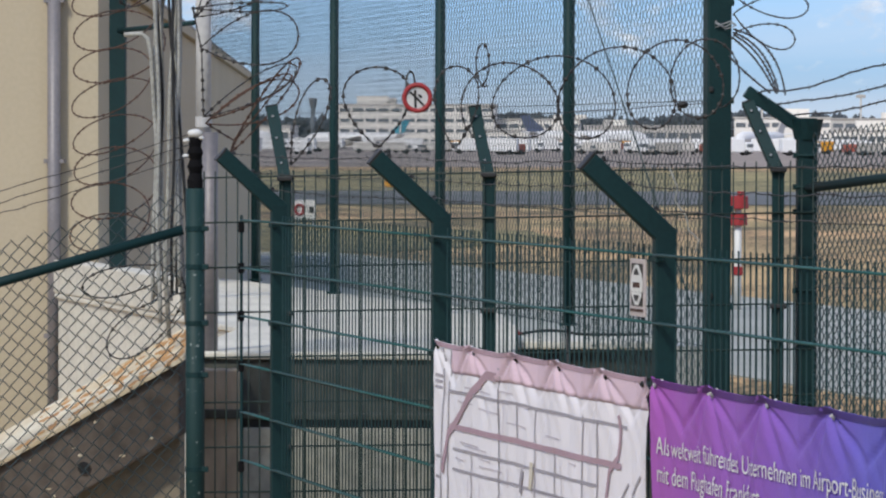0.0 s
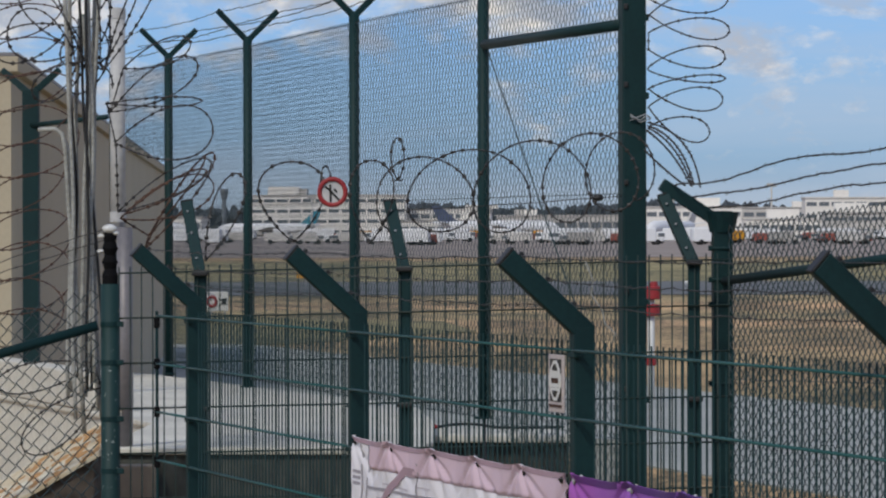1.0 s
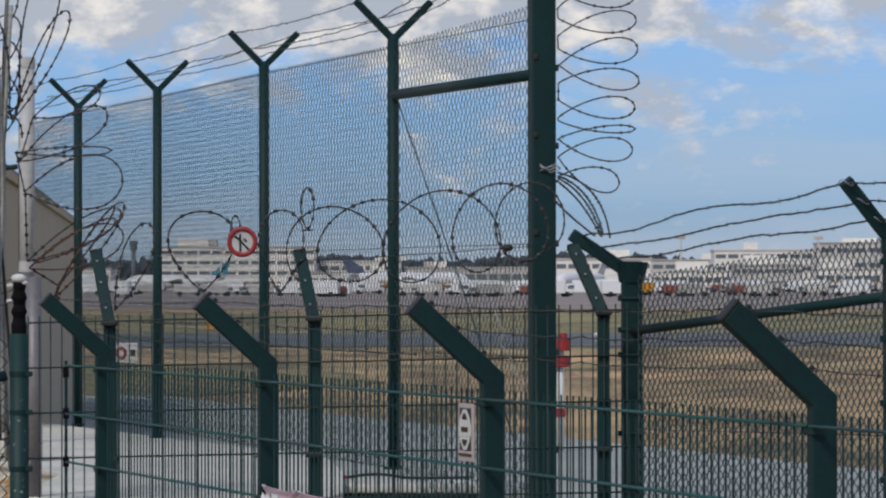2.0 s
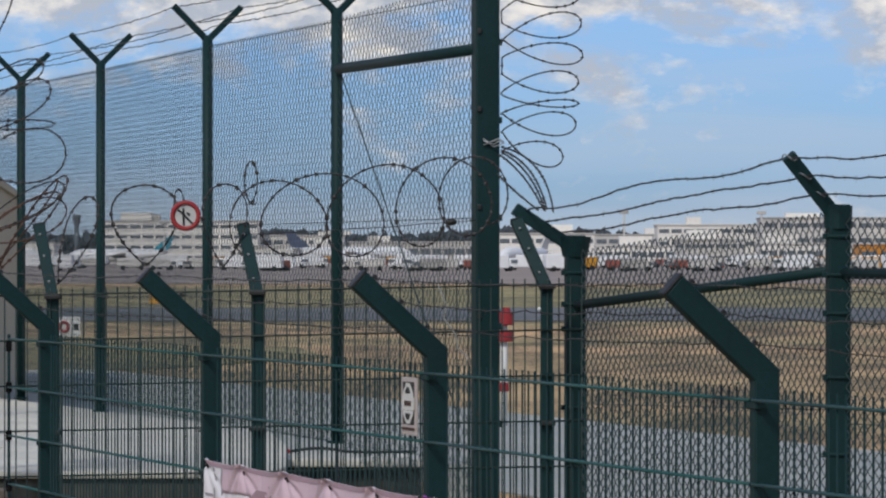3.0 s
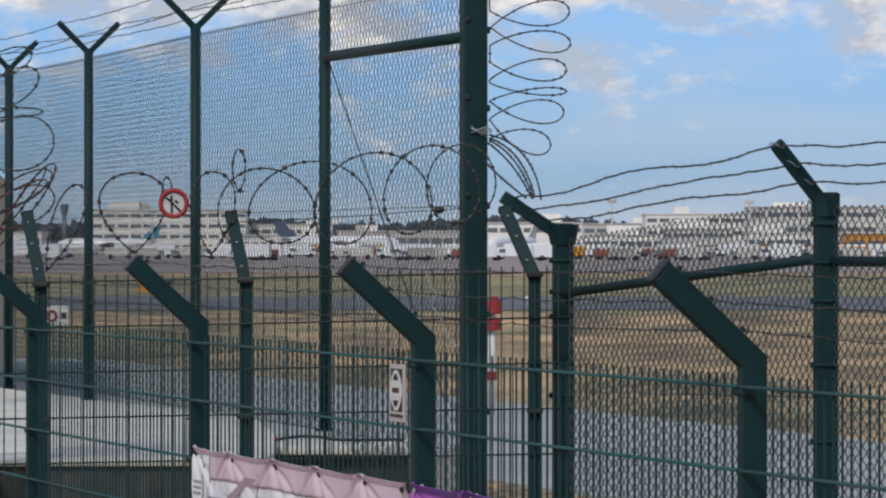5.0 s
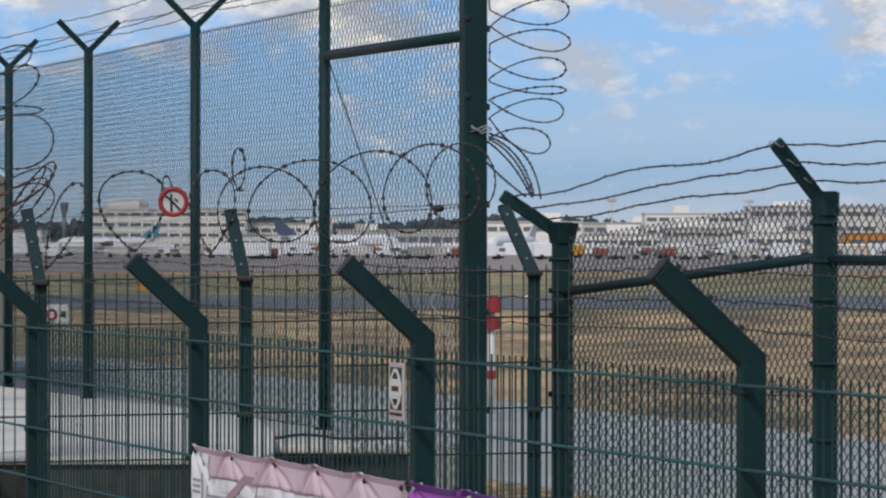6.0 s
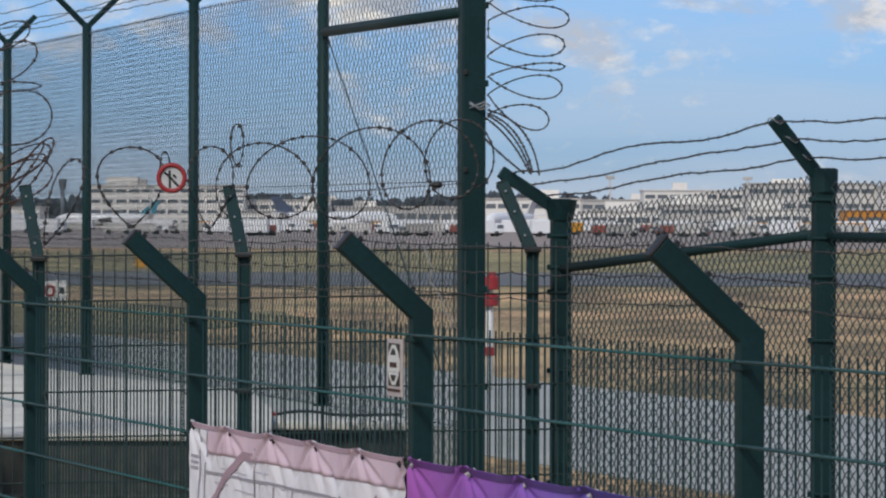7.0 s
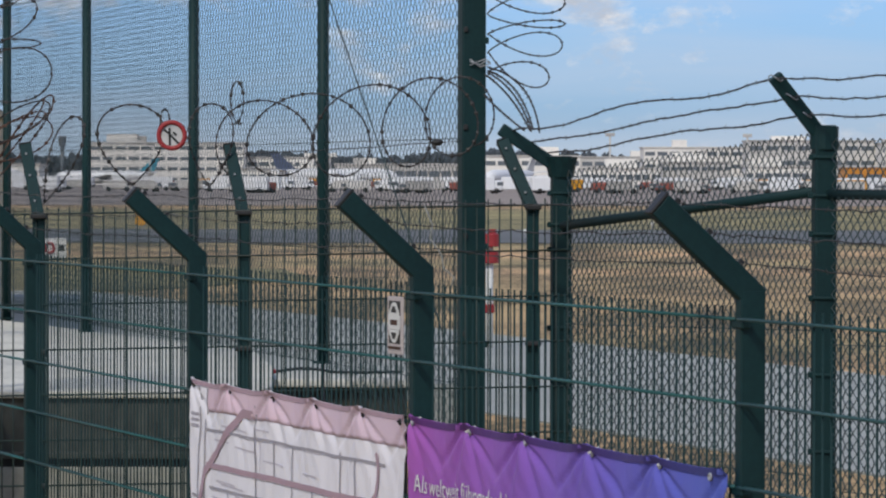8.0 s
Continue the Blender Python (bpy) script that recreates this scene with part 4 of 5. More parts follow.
# ---- small warning plate on the near fence ----
plate = thing("warning_plate", "white fence plate with black triangle marks", "sign")
pm = Matrix((tuple(-ALONG), tuple(Vector((0, 0, 1)).cross(-ALONG)), (0, 0, 1))).transposed().to_4x4()
pm.translation = on_fence(2.61, 1.93, 0.034)
plate.matrix_basis = pm
part("board", box(bmesh.new(), (-0.072, -0.003, -0.085), (0.072, 0.003, 0.085), None, 0.002), material("weathered_pinkish_board", (0.56, 0.49, 0.47), (0.46, 0.40, 0.39), 0.5, 0, 60, 8), plate)
fs = -1 if pm.to_3x3().col[1].dot(FACE) < 0 else 1


def flat(points, thick=0.002, depth=0.0045):
    bm = bmesh.new()
    vs = [bm.verts.new((x, fs * depth, z)) for x, z in points]
    f = bm.faces.new(vs)
    g = bmesh.ops.extrude_face_region(bm, geom=[f])["geom"]
    bmesh.ops.translate(bm, vec=(0, fs * thick, 0), verts=[v for v in g if isinstance(v, bmesh.types.BMVert)])
    bmesh.ops.recalc_face_normals(bm, faces=bm.faces)
    return bm


def oblong(x0, x1, z0, z1, depth):
    return flat([(x0, z0), (x1, z0), (x1, z1), (x0, z1)], 0.001, depth)


for z0, z1 in ((0.026, 0.072), (-0.054, -0.008)):
    part("dark_field", oblong(-0.054, 0.054, z0, z1, 0.0035), BLACK, plate, "black printed field")
for s, base in ((1, 0.030), (-1, -0.013)):
    for scale, mat, depth, label in ((1.0, WHITE, 0.005, "white rounded triangle"), (0.5, BLACK, 0.0065, "small black triangle")):
        zc = base + 0.016 * s
        tri = [(0.050, -0.016), (0.046, -0.004), (0.016, 0.022), (-0.016, 0.022), (-0.046, -0.004), (-0.050, -0.016)]
        part("triangle_mark", flat([(x * scale, zc + z * s * scale) for x, z in tri[::s]], 0.001, depth), mat, plate, label)
part("centre_field", oblong(-0.056, 0.056, -0.012, 0.030, 0.005), WHITE, plate, "white centre field")
part("bar_mark", oblong(-0.032, 0.032, 0.001, 0.016, 0.0065), RUST, plate, "plain reddish bar")
part("bar_mark", flat([(-0.06, -0.070), (0.06, -0.070), (0.06, -0.062), (-0.06, -0.062)]), RUST, plate, "plain thin bar")

# ---- banners on the near fence ----
def banner_place(s, v, start, out=0.0):
    """A place on a banner: s along it, v below its top edge; it hangs in shallow scallops between its ties."""
    k = (s % 0.49) / 0.49
    hang = 0.012 * math.sin(math.pi * k) * math.exp(-v * 5)
    crease = 0.0
    for lean in (-1.9, -0.7, 0.7, 1.9):
        d = (k if k < 0.5 else k - 1) * 0.49 - lean * v
        crease += math.exp(-(d / (0.014 + 0.12 * v)) ** 2) * math.exp(-v * 9.0) * min(1.0, (v + 0.004) / 0.03)
    fold = -0.020 * crease + 0.010 * math.exp(-v * 4.5) * math.cos(2 * math.pi * k) + 0.005 * math.sin(s * 5.1 + v * 3.0 + start) + 0.0025 * math.sin(s * 19 + v * 9 + 2 * math.sin(s * 7)) + 0.0009 * math.sin(s * 61 - v * 37 + 2 * math.sin(v * 21))
    return on_fence(start - s, 1.678 - v - hang, WEB + 0.026 + fold + out)


def banner_sheet(start, wide, tall, mat, parent, name="sheet", out=0.0, s0=0.0, v0=0.0, nx=320, nz=60):
    verts, faces = [], []
    for back in (0.0, -0.0015):
        for j in range(nz + 1):
            for i in range(nx + 1):
                verts.append(banner_place(s0 + wide * i / nx, v0 + tall * (j / nz) ** 1.4, start, out + back))
    w = nx + 1
    o = w * (nz + 1)
    for j in range(nz):
        for i in range(nx):
            a1 = j * w + i
            faces.append((a1, a1 + w, a1 + w + 1, a1 + 1))
            faces.append((o + a1, o + a1 + 1, o + a1 + w + 1, o + a1 + w))
    for i in range(nx):
        faces.append((i, i + 1, o + i + 1, o + i))
        faces.append((nz * w + i + 1, nz * w + i, o + nz * w + i, o + nz * w + i + 1))
    return part(name, mesh_from(name, [(verts, faces)], mat), None, parent)


def print_line(points, wide, start, mat, parent, label="", out=0.003):
    """A printed line that follows the cloth: points of (s, v)."""
    pts = []
    for (s0, v0), (s1, v1) in zip(points, points[1:]):
        n = max(2, int(math.hypot(s1 - s0, v1 - v0) / 0.04))
        pts += [(s0 + (s1 - s0) * i / n, v0 + (v1 - v0) * i / n) for i in range(n)]
    pts.append(points[-1])
    verts, faces = [], []
    for i, (s, v) in enumerate(pts):
        a1, b1 = pts[max(0, i - 1)], pts[min(len(pts) - 1, i + 1)]
        ds, dv = b1[0] - a1[0], b1[1] - a1[1]
        l = math.hypot(ds, dv) or 1
        for k in (-1, 1):
            verts.append(banner_place(s - k * dv / l * wide / 2, v + k * ds / l * wide / 2, start, out))
    for i in range(len(pts) - 1):
        faces.append((2 * i, 2 * i + 1, 2 * i + 3, 2 * i + 2))
    return part("printed_line", mesh_from("printed_line", [(verts, faces)], mat), None, parent, label)


def cloth(name, stops, axis_span):
    """Printed vinyl: colour runs along the banner, and some light comes through."""
    m = material(name, (0.5, 0.5, 0.5), (0.4, 0.4, 0.4), 0.5, 0, 90, 4, 0.1)
    nodes, links = m.node_tree.nodes, m.node_tree.links
    bsdf = nodes["Principled BSDF"]
    place, split = nodes.new("ShaderNodeTexCoord"), nodes.new("ShaderNodeSeparateXYZ")
    links.new(place.outputs["Object"], split.inputs["Vector"])
    span = nodes.new("ShaderNodeMapRange")
    span.inputs["From Min"].default_value, span.inputs["From Max"].default_value = axis_span
    links.new(split.outputs["X"], span.inputs["Value"])
    ramp = nodes.new("ShaderNodeValToRGB")
    for i, (at, colour) in enumerate(stops):
        el = ramp.color_ramp.elements[i] if i < 2 else ramp.color_ramp.elements.new(at)
        el.position, el.color = at, (*colour, 1)
    links.new(span.outputs["Result"], ramp.inputs["Fac"])
    links.new(ramp.outputs["Color"], bsdf.inputs["Base Color"])
    thin = nodes.new("ShaderNodeBsdfTranslucent")
    links.new(ramp.outputs["Color"], thin.inputs["Color"])
    mix = nodes.new("ShaderNodeMixShader")
    mix.inputs["Fac"].default_value = 0.2
    links.new(bsdf.outputs["BSDF"], mix.inputs[1])
    links.new(thin.outputs["BSDF"], mix.inputs[2])
    links.new(mix.outputs["Shader"], nodes["Material Output"].inputs["Surface"])
    return m


S1, S2 = 4.87, 2.43
MAPCLOTH = cloth("white_banner_vinyl", [(0.0, (0.92, 0.89, 0.92)), (1.0, (0.93, 0.89, 0.92))], (-0.9, -0.1))
PINK = cloth("pink_banner_print", [(0.0, (0.84, 0.63, 0.71)), (1.0, (0.80, 0.62, 0.71))], (-0.9, -0.1))
VIOLET = cloth("violet_banner_vinyl", [(0.0, (0.46, 0.125, 0.52)), (1.0, (0.11, 0.17, 0.64)), (0.35, (0.33, 0.13, 0.57)), (0.7, (0.17, 0.145, 0.62))], (-0.1, 0.70))
MAUVE = material("mauve_print", (0.43, 0.29, 0.34), (0.37, 0.25, 0.30), 0.5, 0, 60, 4)
GREYINK = material("grey_print", (0.36, 0.33, 0.37), (0.30, 0.28, 0.31), 0.5, 0, 60, 4)
FAINT = material("faint_print", (0.62, 0.57, 0.61), (0.55, 0.50, 0.54), 0.5, 0, 60, 4)
CREAM = material("cream_print", (0.64, 0.58, 0.47), (0.54, 0.48, 0.39), 0.5, 0, 60, 4)

map_banner = thing("map_banner", "white vinyl map banner with pink band tied to the fence", "banner", "fence banners")
banner_sheet(S1, 2.37, 1.1, MAPCLOTH, map_banner)
band = banner_sheet(S1, 2.17, 0.10, PINK, map_banner, "pink_band", 0.002, 0.20, 0.0, 240, 10)
tagged(band, "pale pink printed band")
hem = print_line([(0.0, 0.008), (2.37, 0.008)], 0.016, S1, MAUVE, map_banner, "mauve hem", 0.004)
for s in (0.11, 0.19):
    print_line([(s, 0.02), (s, 1.05)], 0.012, S1, GREYINK, map_banner)
for pts, wide in (([(0.78, 0.085), (0.66, 0.085), (0.55, 0.14), (0.38, 0.22), (0.20, 0.31), (0.13, 0.45)], 0.030),
                  ([(0.22, 0.285), (1.2, 0.285), (2.13, 0.285)], 0.019), ([(2.10, 0.13), (2.12, 0.17), (2.10, 0.26), (2.02, 0.31), (1.98, 0.42), (2.0, 0.7)], 0.020),
                  ):
    print_line(pts, wide, S1, MAUVE, map_banner, "mauve printed road", 0.0045)
for pts in ([(0.2, 0.163), (2.18, 0.163)], [(0.25, 0.36), (1.9, 0.36)], [(0.25, 0.43), (2.3, 0.425)], [(0.22, 0.56), (2.35, 0.55)], [(0.80, 0.05), (0.79, 0.55), (0.75, 0.9)], [(0.80, 0.05), (0.79, 0.55)], [(1.02, 0.17), (1.02, 0.30)], [(1.22, 0.163), (1.22, 0.55)],
            [(1.47, 0.285), (1.45, 0.7)], [(1.76, 0.15), (1.72, 0.6)], [(1.93, 0.163), (1.9, 0.42)], [(0.5, 0.36), (0.5, 0.9)], [(2.2, 0.33), (2.12, 0.40), (2.15, 0.8)], [(2.32, 0.30), (2.24, 0.36), (2.27, 0.7)]):
    print_line(pts, 0.009, S1, GREYINK, map_banner, "", 0.0035)
rng = random.Random(6)
for k in range(26):
    s, v, l = rng.uniform(0.25, 2.0), rng.uniform(0.12, 0.62), rng.uniform(0.05, 0.3)
    down = k % 3 == 0
    print_line([(s, v), (min(s + (0.01 if down else l), 2.3), v + (l * 0.5 if down else 0.004))], rng.choice((0.004, 0.005)), S1, FAINT, map_banner, "", 0.003)
print_line([(1.19, 0.34), (1.19, 0.38), (1.18, 0.43)], 0.030, S1, CREAM, map_banner, "cream printed mark", 0.006)
print_line([(1.09, 0.37), (1.07, 0.45)], 0.025, S1, GREYINK, map_banner, "", 0.006)
for v in (0.12, 0.14, 0.16, 0.4, 0.47):
    print_line([(0.03, v), (0.09, v)], 0.010, S1, GREYINK, map_banner, "plain printed bar")

text_banner = thing("text_banner", "violet to blue vinyl banner with white lettering", "banner", "fence banners")
banner_sheet(S2, 2.42, 1.1, VIOLET, text_banner)
DEEP = cloth("dark_violet_hem", [(0.0, (0.13, 0.03, 0.19)), (1.0, (0.030, 0.045, 0.22))], (-0.1, 0.70))
print_line([(0.0, 0.010), (2.42, 0.010)], 0.020, S2, DEEP, text_banner, "dark violet hem", 0.003)


def lettering(text, s, v, length, start, parent):
    """White printed words that follow the cloth."""
    curve = bpy.data.curves.new("words", "FONT")
    curve.body, curve.size = text, 1.0
    holder = bpy.data.objects.new("words", curve)
    scene.collection.objects.link(holder)
    me = bpy.data.meshes.new_from_object(holder.evaluated_get(bpy.context.evaluated_depsgraph_get()))
    bpy.data.objects.remove(holder)
    fine = bmesh.new()
    fine.from_mesh(me)
    bmesh.ops.triangulate(fine, faces=fine.faces)
    for _ in range(2):
        bmesh.ops.subdivide_edges(fine, edges=[ed for ed in fine.edges if ed.calc_length() > 0.14], cuts=1)
        bmesh.ops.triangulate(fine, faces=fine.faces)
    fine.to_mesh(me)
    fine.free()
    xs = [p.co.x for p in me.vertices]
    k = length / (max(xs) - min(xs))
    low = min(xs)
    for p in me.vertices:
        p.co = banner_place(s + (p.co.x - low) * k, v - p.co.y * k * 0.95, start, 0.0055)
    me.materials.append(WHITE)
    return tagged(part("lettering", me, None, parent, "white printed words"), kind="stuff")


lettering("Als weltweit führendes Unternehmen im Airport-Business", 0.05, 0.220, 1.84, S2, text_banner)
lettering("mit dem Flughafen Frankfurt", 0.05, 0.302, 0.92, S2, text_banner)
for k in range(3):
    print_line([(0.05, 0.375 + 0.083 * k), (1.7 - 0.2 * k, 0.375 + 0.083 * k)], 0.03, S2, WHITE, text_banner, "plain white bar", 0.004)
for start, bn, dark in ((S1, map_banner, True), (S2, text_banner, False)):
    for k in range(6):
        s = min(0.03 + 0.49 * k, 2.34)
        x, y, z = banner_place(s, 0.022, start, 0.006)
        ring = [(x + 0.0075 * math.cos(w) * ALONG.x, y + 0.0075 * math.cos(w) * ALONG.y, z + 0.0075 * math.sin(w)) for w in [2 * math.pi * i / 12 for i in range(13)]]
        eye = part("eyelet", mesh_from("eyelet", [tube_data(ring, 0.0035, 6, caps=False)], CAP if dark else STEEL), None, bn, "dark eyelet" if dark else "metal eyelet")
        a0, b0 = on_fence(start - s, z, WEB + 0.035), on_fence(start - s - 0.004, z + 0.016, WEB + 0.006)
        part("tie", mesh_from("tie", [tube_data([(x, y, z), a0, b0], 0.0035, 6)], CAP if dark else CERAMIC), None, eye, "cable tie")

# ---- airfield signs and markers ----
marker = thing("marker_post", "white post with red banded head in the grass", "marker")
kx, ky = 0.645, 60.0
part("pole", mesh_from("pole", [tube_data([(kx, ky, 0), (kx, ky, 1.42)], 0.050, 12)], WHITE), None, marker)
for z0, z1, r in ((1.42, 1.60, 0.15), (1.19, 1.35, 0.135), (0.50, 0.62, 0.075)):
    bm = bmesh.new()
    bmesh.ops.create_cone(bm, cap_ends=True, segments=18, radius1=r, radius2=r * 0.94, depth=z1 - z0, matrix=Matrix.Translation((kx, ky, (z0 + z1) / 2)))
    bmesh.ops.bevel(bm, geom=list(bm.edges), offset=0.012, segments=1, affect="EDGES")
    part("red_band", bm, RED, marker, "red painted band")
bm = bmesh.new()
bmesh.ops.create_cone(bm, cap_ends=True, segments=14, radius1=0.06, radius2=0.05, depth=0.07, matrix=Matrix.Translation((kx + 0.04, ky, 1.63)))
part("lamp_head", bm, RED, marker)


def field_sign(x, y, z, wide, tall, mat, label):
    sgn = thing("airfield_sign", label, "sign", "airfield signs")
    part("board", box(bmesh.new(), (x - wide / 2, y - 0.05, z - tall / 2), (x + wide / 2, y + 0.05, z + tall / 2), None, 0.02), mat, sgn)
    for k in (-1, 1):
        part("leg", beam((x + k * wide * 0.35, y, 0), (x + k * wide * 0.35, y, z - tall / 2 + 0.01), 0.05, 0.05), STEEL, sgn)
    return sgn


sgn = field_sign(-10.3, 115.0, 0.50, 0.56, 0.52, WHITE, "white airfield sign with a red ring")
ring = [(-10.45 + 0.11 * math.cos(2 * math.pi * k / 24), 114.93, 0.50 + 0.13 * math.sin(2 * math.pi * k / 24)) for k in range(25)]
part("ring_mark", mesh_from("ring_mark", [tube_data(ring, 0.04, 6, caps=False)], RED), None, sgn, "red ring")
part("square_mark", box(bmesh.new(), (-10.20, 114.92, 0.42), (-10.07, 114.96, 0.58)), BLACK, sgn, "plain black square")
field_sign(-13.3, 190.0, 0.60, 0.44, 0.62, YELLOW, "small yellow taxiway sign in the grass")
for x, y in ((-30, 240), (9.6, 198), (3.2, 168), (26, 250), (60, 300)):
    lamp = thing("runway_light", "small white runway edge light in the grass", "light", "runway lights")
    lamp.location = (x, y, 0)
    bm = bmesh.new()
    bmesh.ops.create_cone(bm, cap_ends=True, segments=10, radius1=0.06, radius2=0.04, depth=0.3, matrix=Matrix.Translation((0, 0, 0.15)))
    part("stem", bm, STEEL, lamp)
    bm = bmesh.new()
    bmesh.ops.create_uvsphere(bm, u_segments=10, v_segments=6, radius=0.09, matrix=Matrix.Translation((0, 0, 0.32)))
    part("lens", bm, WHITE, lamp)

# ---- far side of the airfield ----
FACADE = material("white_facade", (0.88, 0.84, 0.77), (0.78, 0.74, 0.68), 0.7, 0, 0.5, 0.06, vary=0.1)
GREYHALL = material("grey_hall_cladding", (0.58, 0.55, 0.51), (0.46, 0.44, 0.41), 0.7, 0, 0.5, 0.06, vary=0.25)
GLASS = material("far_window_glass", (0.16, 0.18, 0.20), (0.11, 0.125, 0.14), 0.3, 0, 1, 0.2)
PAINT = material("aircraft_paint", (0.84, 0.84, 0.84), (0.78, 0.78, 0.78), 0.35, 0, 1, 0.2)
TAIL = material("turquoise_tail_paint", (0.05, 0.28, 0.36), (0.04, 0.22, 0.30), 0.4, 0, 1, 0.2)
NAVY = material("navy_tail_paint", (0.10, 0.12, 0.2), (0.08, 0.10, 0.16), 0.4, 0, 1, 0.2)
REDCAR = material("red_vehicle_paint", (0.34, 0.10, 0.07), (0.27, 0.08, 0.06), 0.4, 0, 3, 0.5, vary=0.2)
# distance haze over the trees is mixed into this blue-grey
HAZY_WOODS = material("haze_tinted_bare_woods", (0.085, 0.10, 0.115), (0.05, 0.06, 0.07), 1.0, 0, 0.4, 0.05)
ORANGE = material("orange_cladding", (0.62, 0.26, 0.04), (0.52, 0.21, 0.03), 0.6, 0, 0.5, 0.06)


def hall(x0, x1, y, deep, tall, storeys, bays, mat, label, name="terminal_building", strip_high=0.30, plant=True, seed=0):
    """A long building: body, roof edge, window bands told apart storey by storey, and plant rooms on top."""
    rng = random.Random(seed)
    b = thing(name, label, "building", "terminal buildings")
    part("wall", box(bmesh.new(), (x0, y, -0.1), (x1, y + deep, tall)), mat, b)
    part("roof_edge", box(bmesh.new(), (x0 - 0.4, y - 0.4, tall), (x1 + 0.4, y + deep + 0.4, tall + 0.5)), GREYHALL, b, "grey roof edge")
    high = tall / storeys
    step = (x1 - x0) / bays
    pane = box(bmesh.new(), (-step * 0.40, -0.15, -high * strip_high / 2), (step * 0.40, 0.05, high * strip_high / 2))
    pane = mesh_of(pane, "window", GLASS)
    for s in range(storeys):
        for i in range(bays):
            part("window", pane, None, b, "", pose(x0 + step * (i + 0.5), y, high * (s + 0.55)))
    if plant:
        for i in range(max(1, int((x1 - x0) / 22))):
            px0 = rng.uniform(x0, x1 - 8)
            part("plant_room", box(bmesh.new(), (px0, y + 2 + 0.8 * i, tall + 0.49), (px0 + rng.uniform(4, 12), y + 9 + 0.7 * i, tall + 0.5 + rng.uniform(1.2, 3.2))), GREYHALL if i % 2 else FACADE, b, "rooftop plant room")
    return b


hall(-123, -69, 1500, 30, 14.4, 4, 12, FACADE, "white four-storey terminal building with window bands", seed=1)
hall(-69, -40, 1520, 30, 9.5, 2, 7, FACADE, "low white wing beside the terminal building", seed=2)
hall(-168, -126, 1350, 30, 6.5, 1, 8, FACADE, "low white hangar across the apron", "hangar", 0.35, seed=3)
hall(-40, 12, 1600, 25, 7.5, 1, 12, GREYHALL, "long grey cargo hall across the apron", "cargo_hall", 0.3, seed=4)
hall(14, 46, 1450, 25, 9.8, 2, 8, FACADE, "pale office block across the apron", "office_block", seed=5)
hall(48, 86, 1650, 30, 10.5, 2, 8, GREYHALL, "grey hall with a flat roof across the apron", "cargo_hall", seed=6)
hall(72, 112, 1550, 30, 13.5, 3, 9, FACADE, "white terminal block with three window bands", seed=7)
hall(106, 150, 1500, 30, 15.5, 3, 8, GREYHALL, "tall grey terminal block across the apron", seed=8)
hall(150, 190, 1480, 30, 14.5, 3, 9, FACADE, "white terminal pier across the apron", seed=9)
hall(108, 160, 1160, 20, 5.6, 1, 10, ORANGE, "low hall with orange cladding", "orange_hall", 0.25, False, seed=10)
hall(-205, -170, 1420, 30, 8.0, 2, 8, GREYHALL, "grey hangar beside the white one", "hangar", 0.3, seed=11)

hall(40, 62, 1240, 16, 5.2, 1, 9, FACADE, "low pale service building on the apron", "service_building", 0.3, True, seed=12)
hall(64, 84, 1260, 16, 7.0, 2, 9, GREYHALL, "low grey service building on the apron", "service_building", 0.3, True, seed=13)
hall(86, 107, 1230, 16, 5.8, 1, 8, FACADE, "low pale hangar beside the orange hall", "service_building", 0.3, True, seed=14)
hall(-66, -34, 1290, 16, 5.0, 1, 12, FACADE, "low white service building on the apron", "service_building", 0.3, True, seed=15)

tower = thing("control_tower", "slim dark control tower above the far trees", "tower")
part("shaft", mesh_from("shaft", [tube_data([(-198, 2250, 0), (-198, 2250, 19)], 1.2, 10)], GLASS), None, tower)
bm = bmesh.new()
bmesh.ops.create_cone(bm, cap_ends=True, segments=12, radius1=1.6, radius2=2.3, depth=4.5, matrix=Matrix.Translation((-198, 2250, 21)))
part("cab", bm, GLASS, tower, "dark glazed cab")
bm = bmesh.new()
bmesh.ops.create_cone(bm, cap_ends=True, segments=12, radius1=2.4, radius2=2.0, depth=1.0, matrix=Matrix.Translation((-198, 2250, 23.7)))
part("cab_roof", bm, GLASS, tower)


def light_mast(x, y, tall):
    m = thing("light_mast", "tall thin floodlight mast on the apron", "mast", "floodlight masts")
    m.location = (x, y, 0)
    part("shaft", mesh_from("shaft", [tube_data([(0, 0, 0), (0, 0, tall)], 0.28, 8)], GREYHALL), None, m)
    part("lamp_head", box(bmesh.new(), (-1.4, -0.4, tall), (1.4, 0.4, tall + 1.0), None, 0.1), GREYHALL, m)
    return m


for x, y, tall in ((50.2, 1300, 15.2), (91.5, 1300, 15.0), (-88, 1300, 12), (22, 1380, 13), (128, 1250, 13)):
    light_mast(x, y, tall)


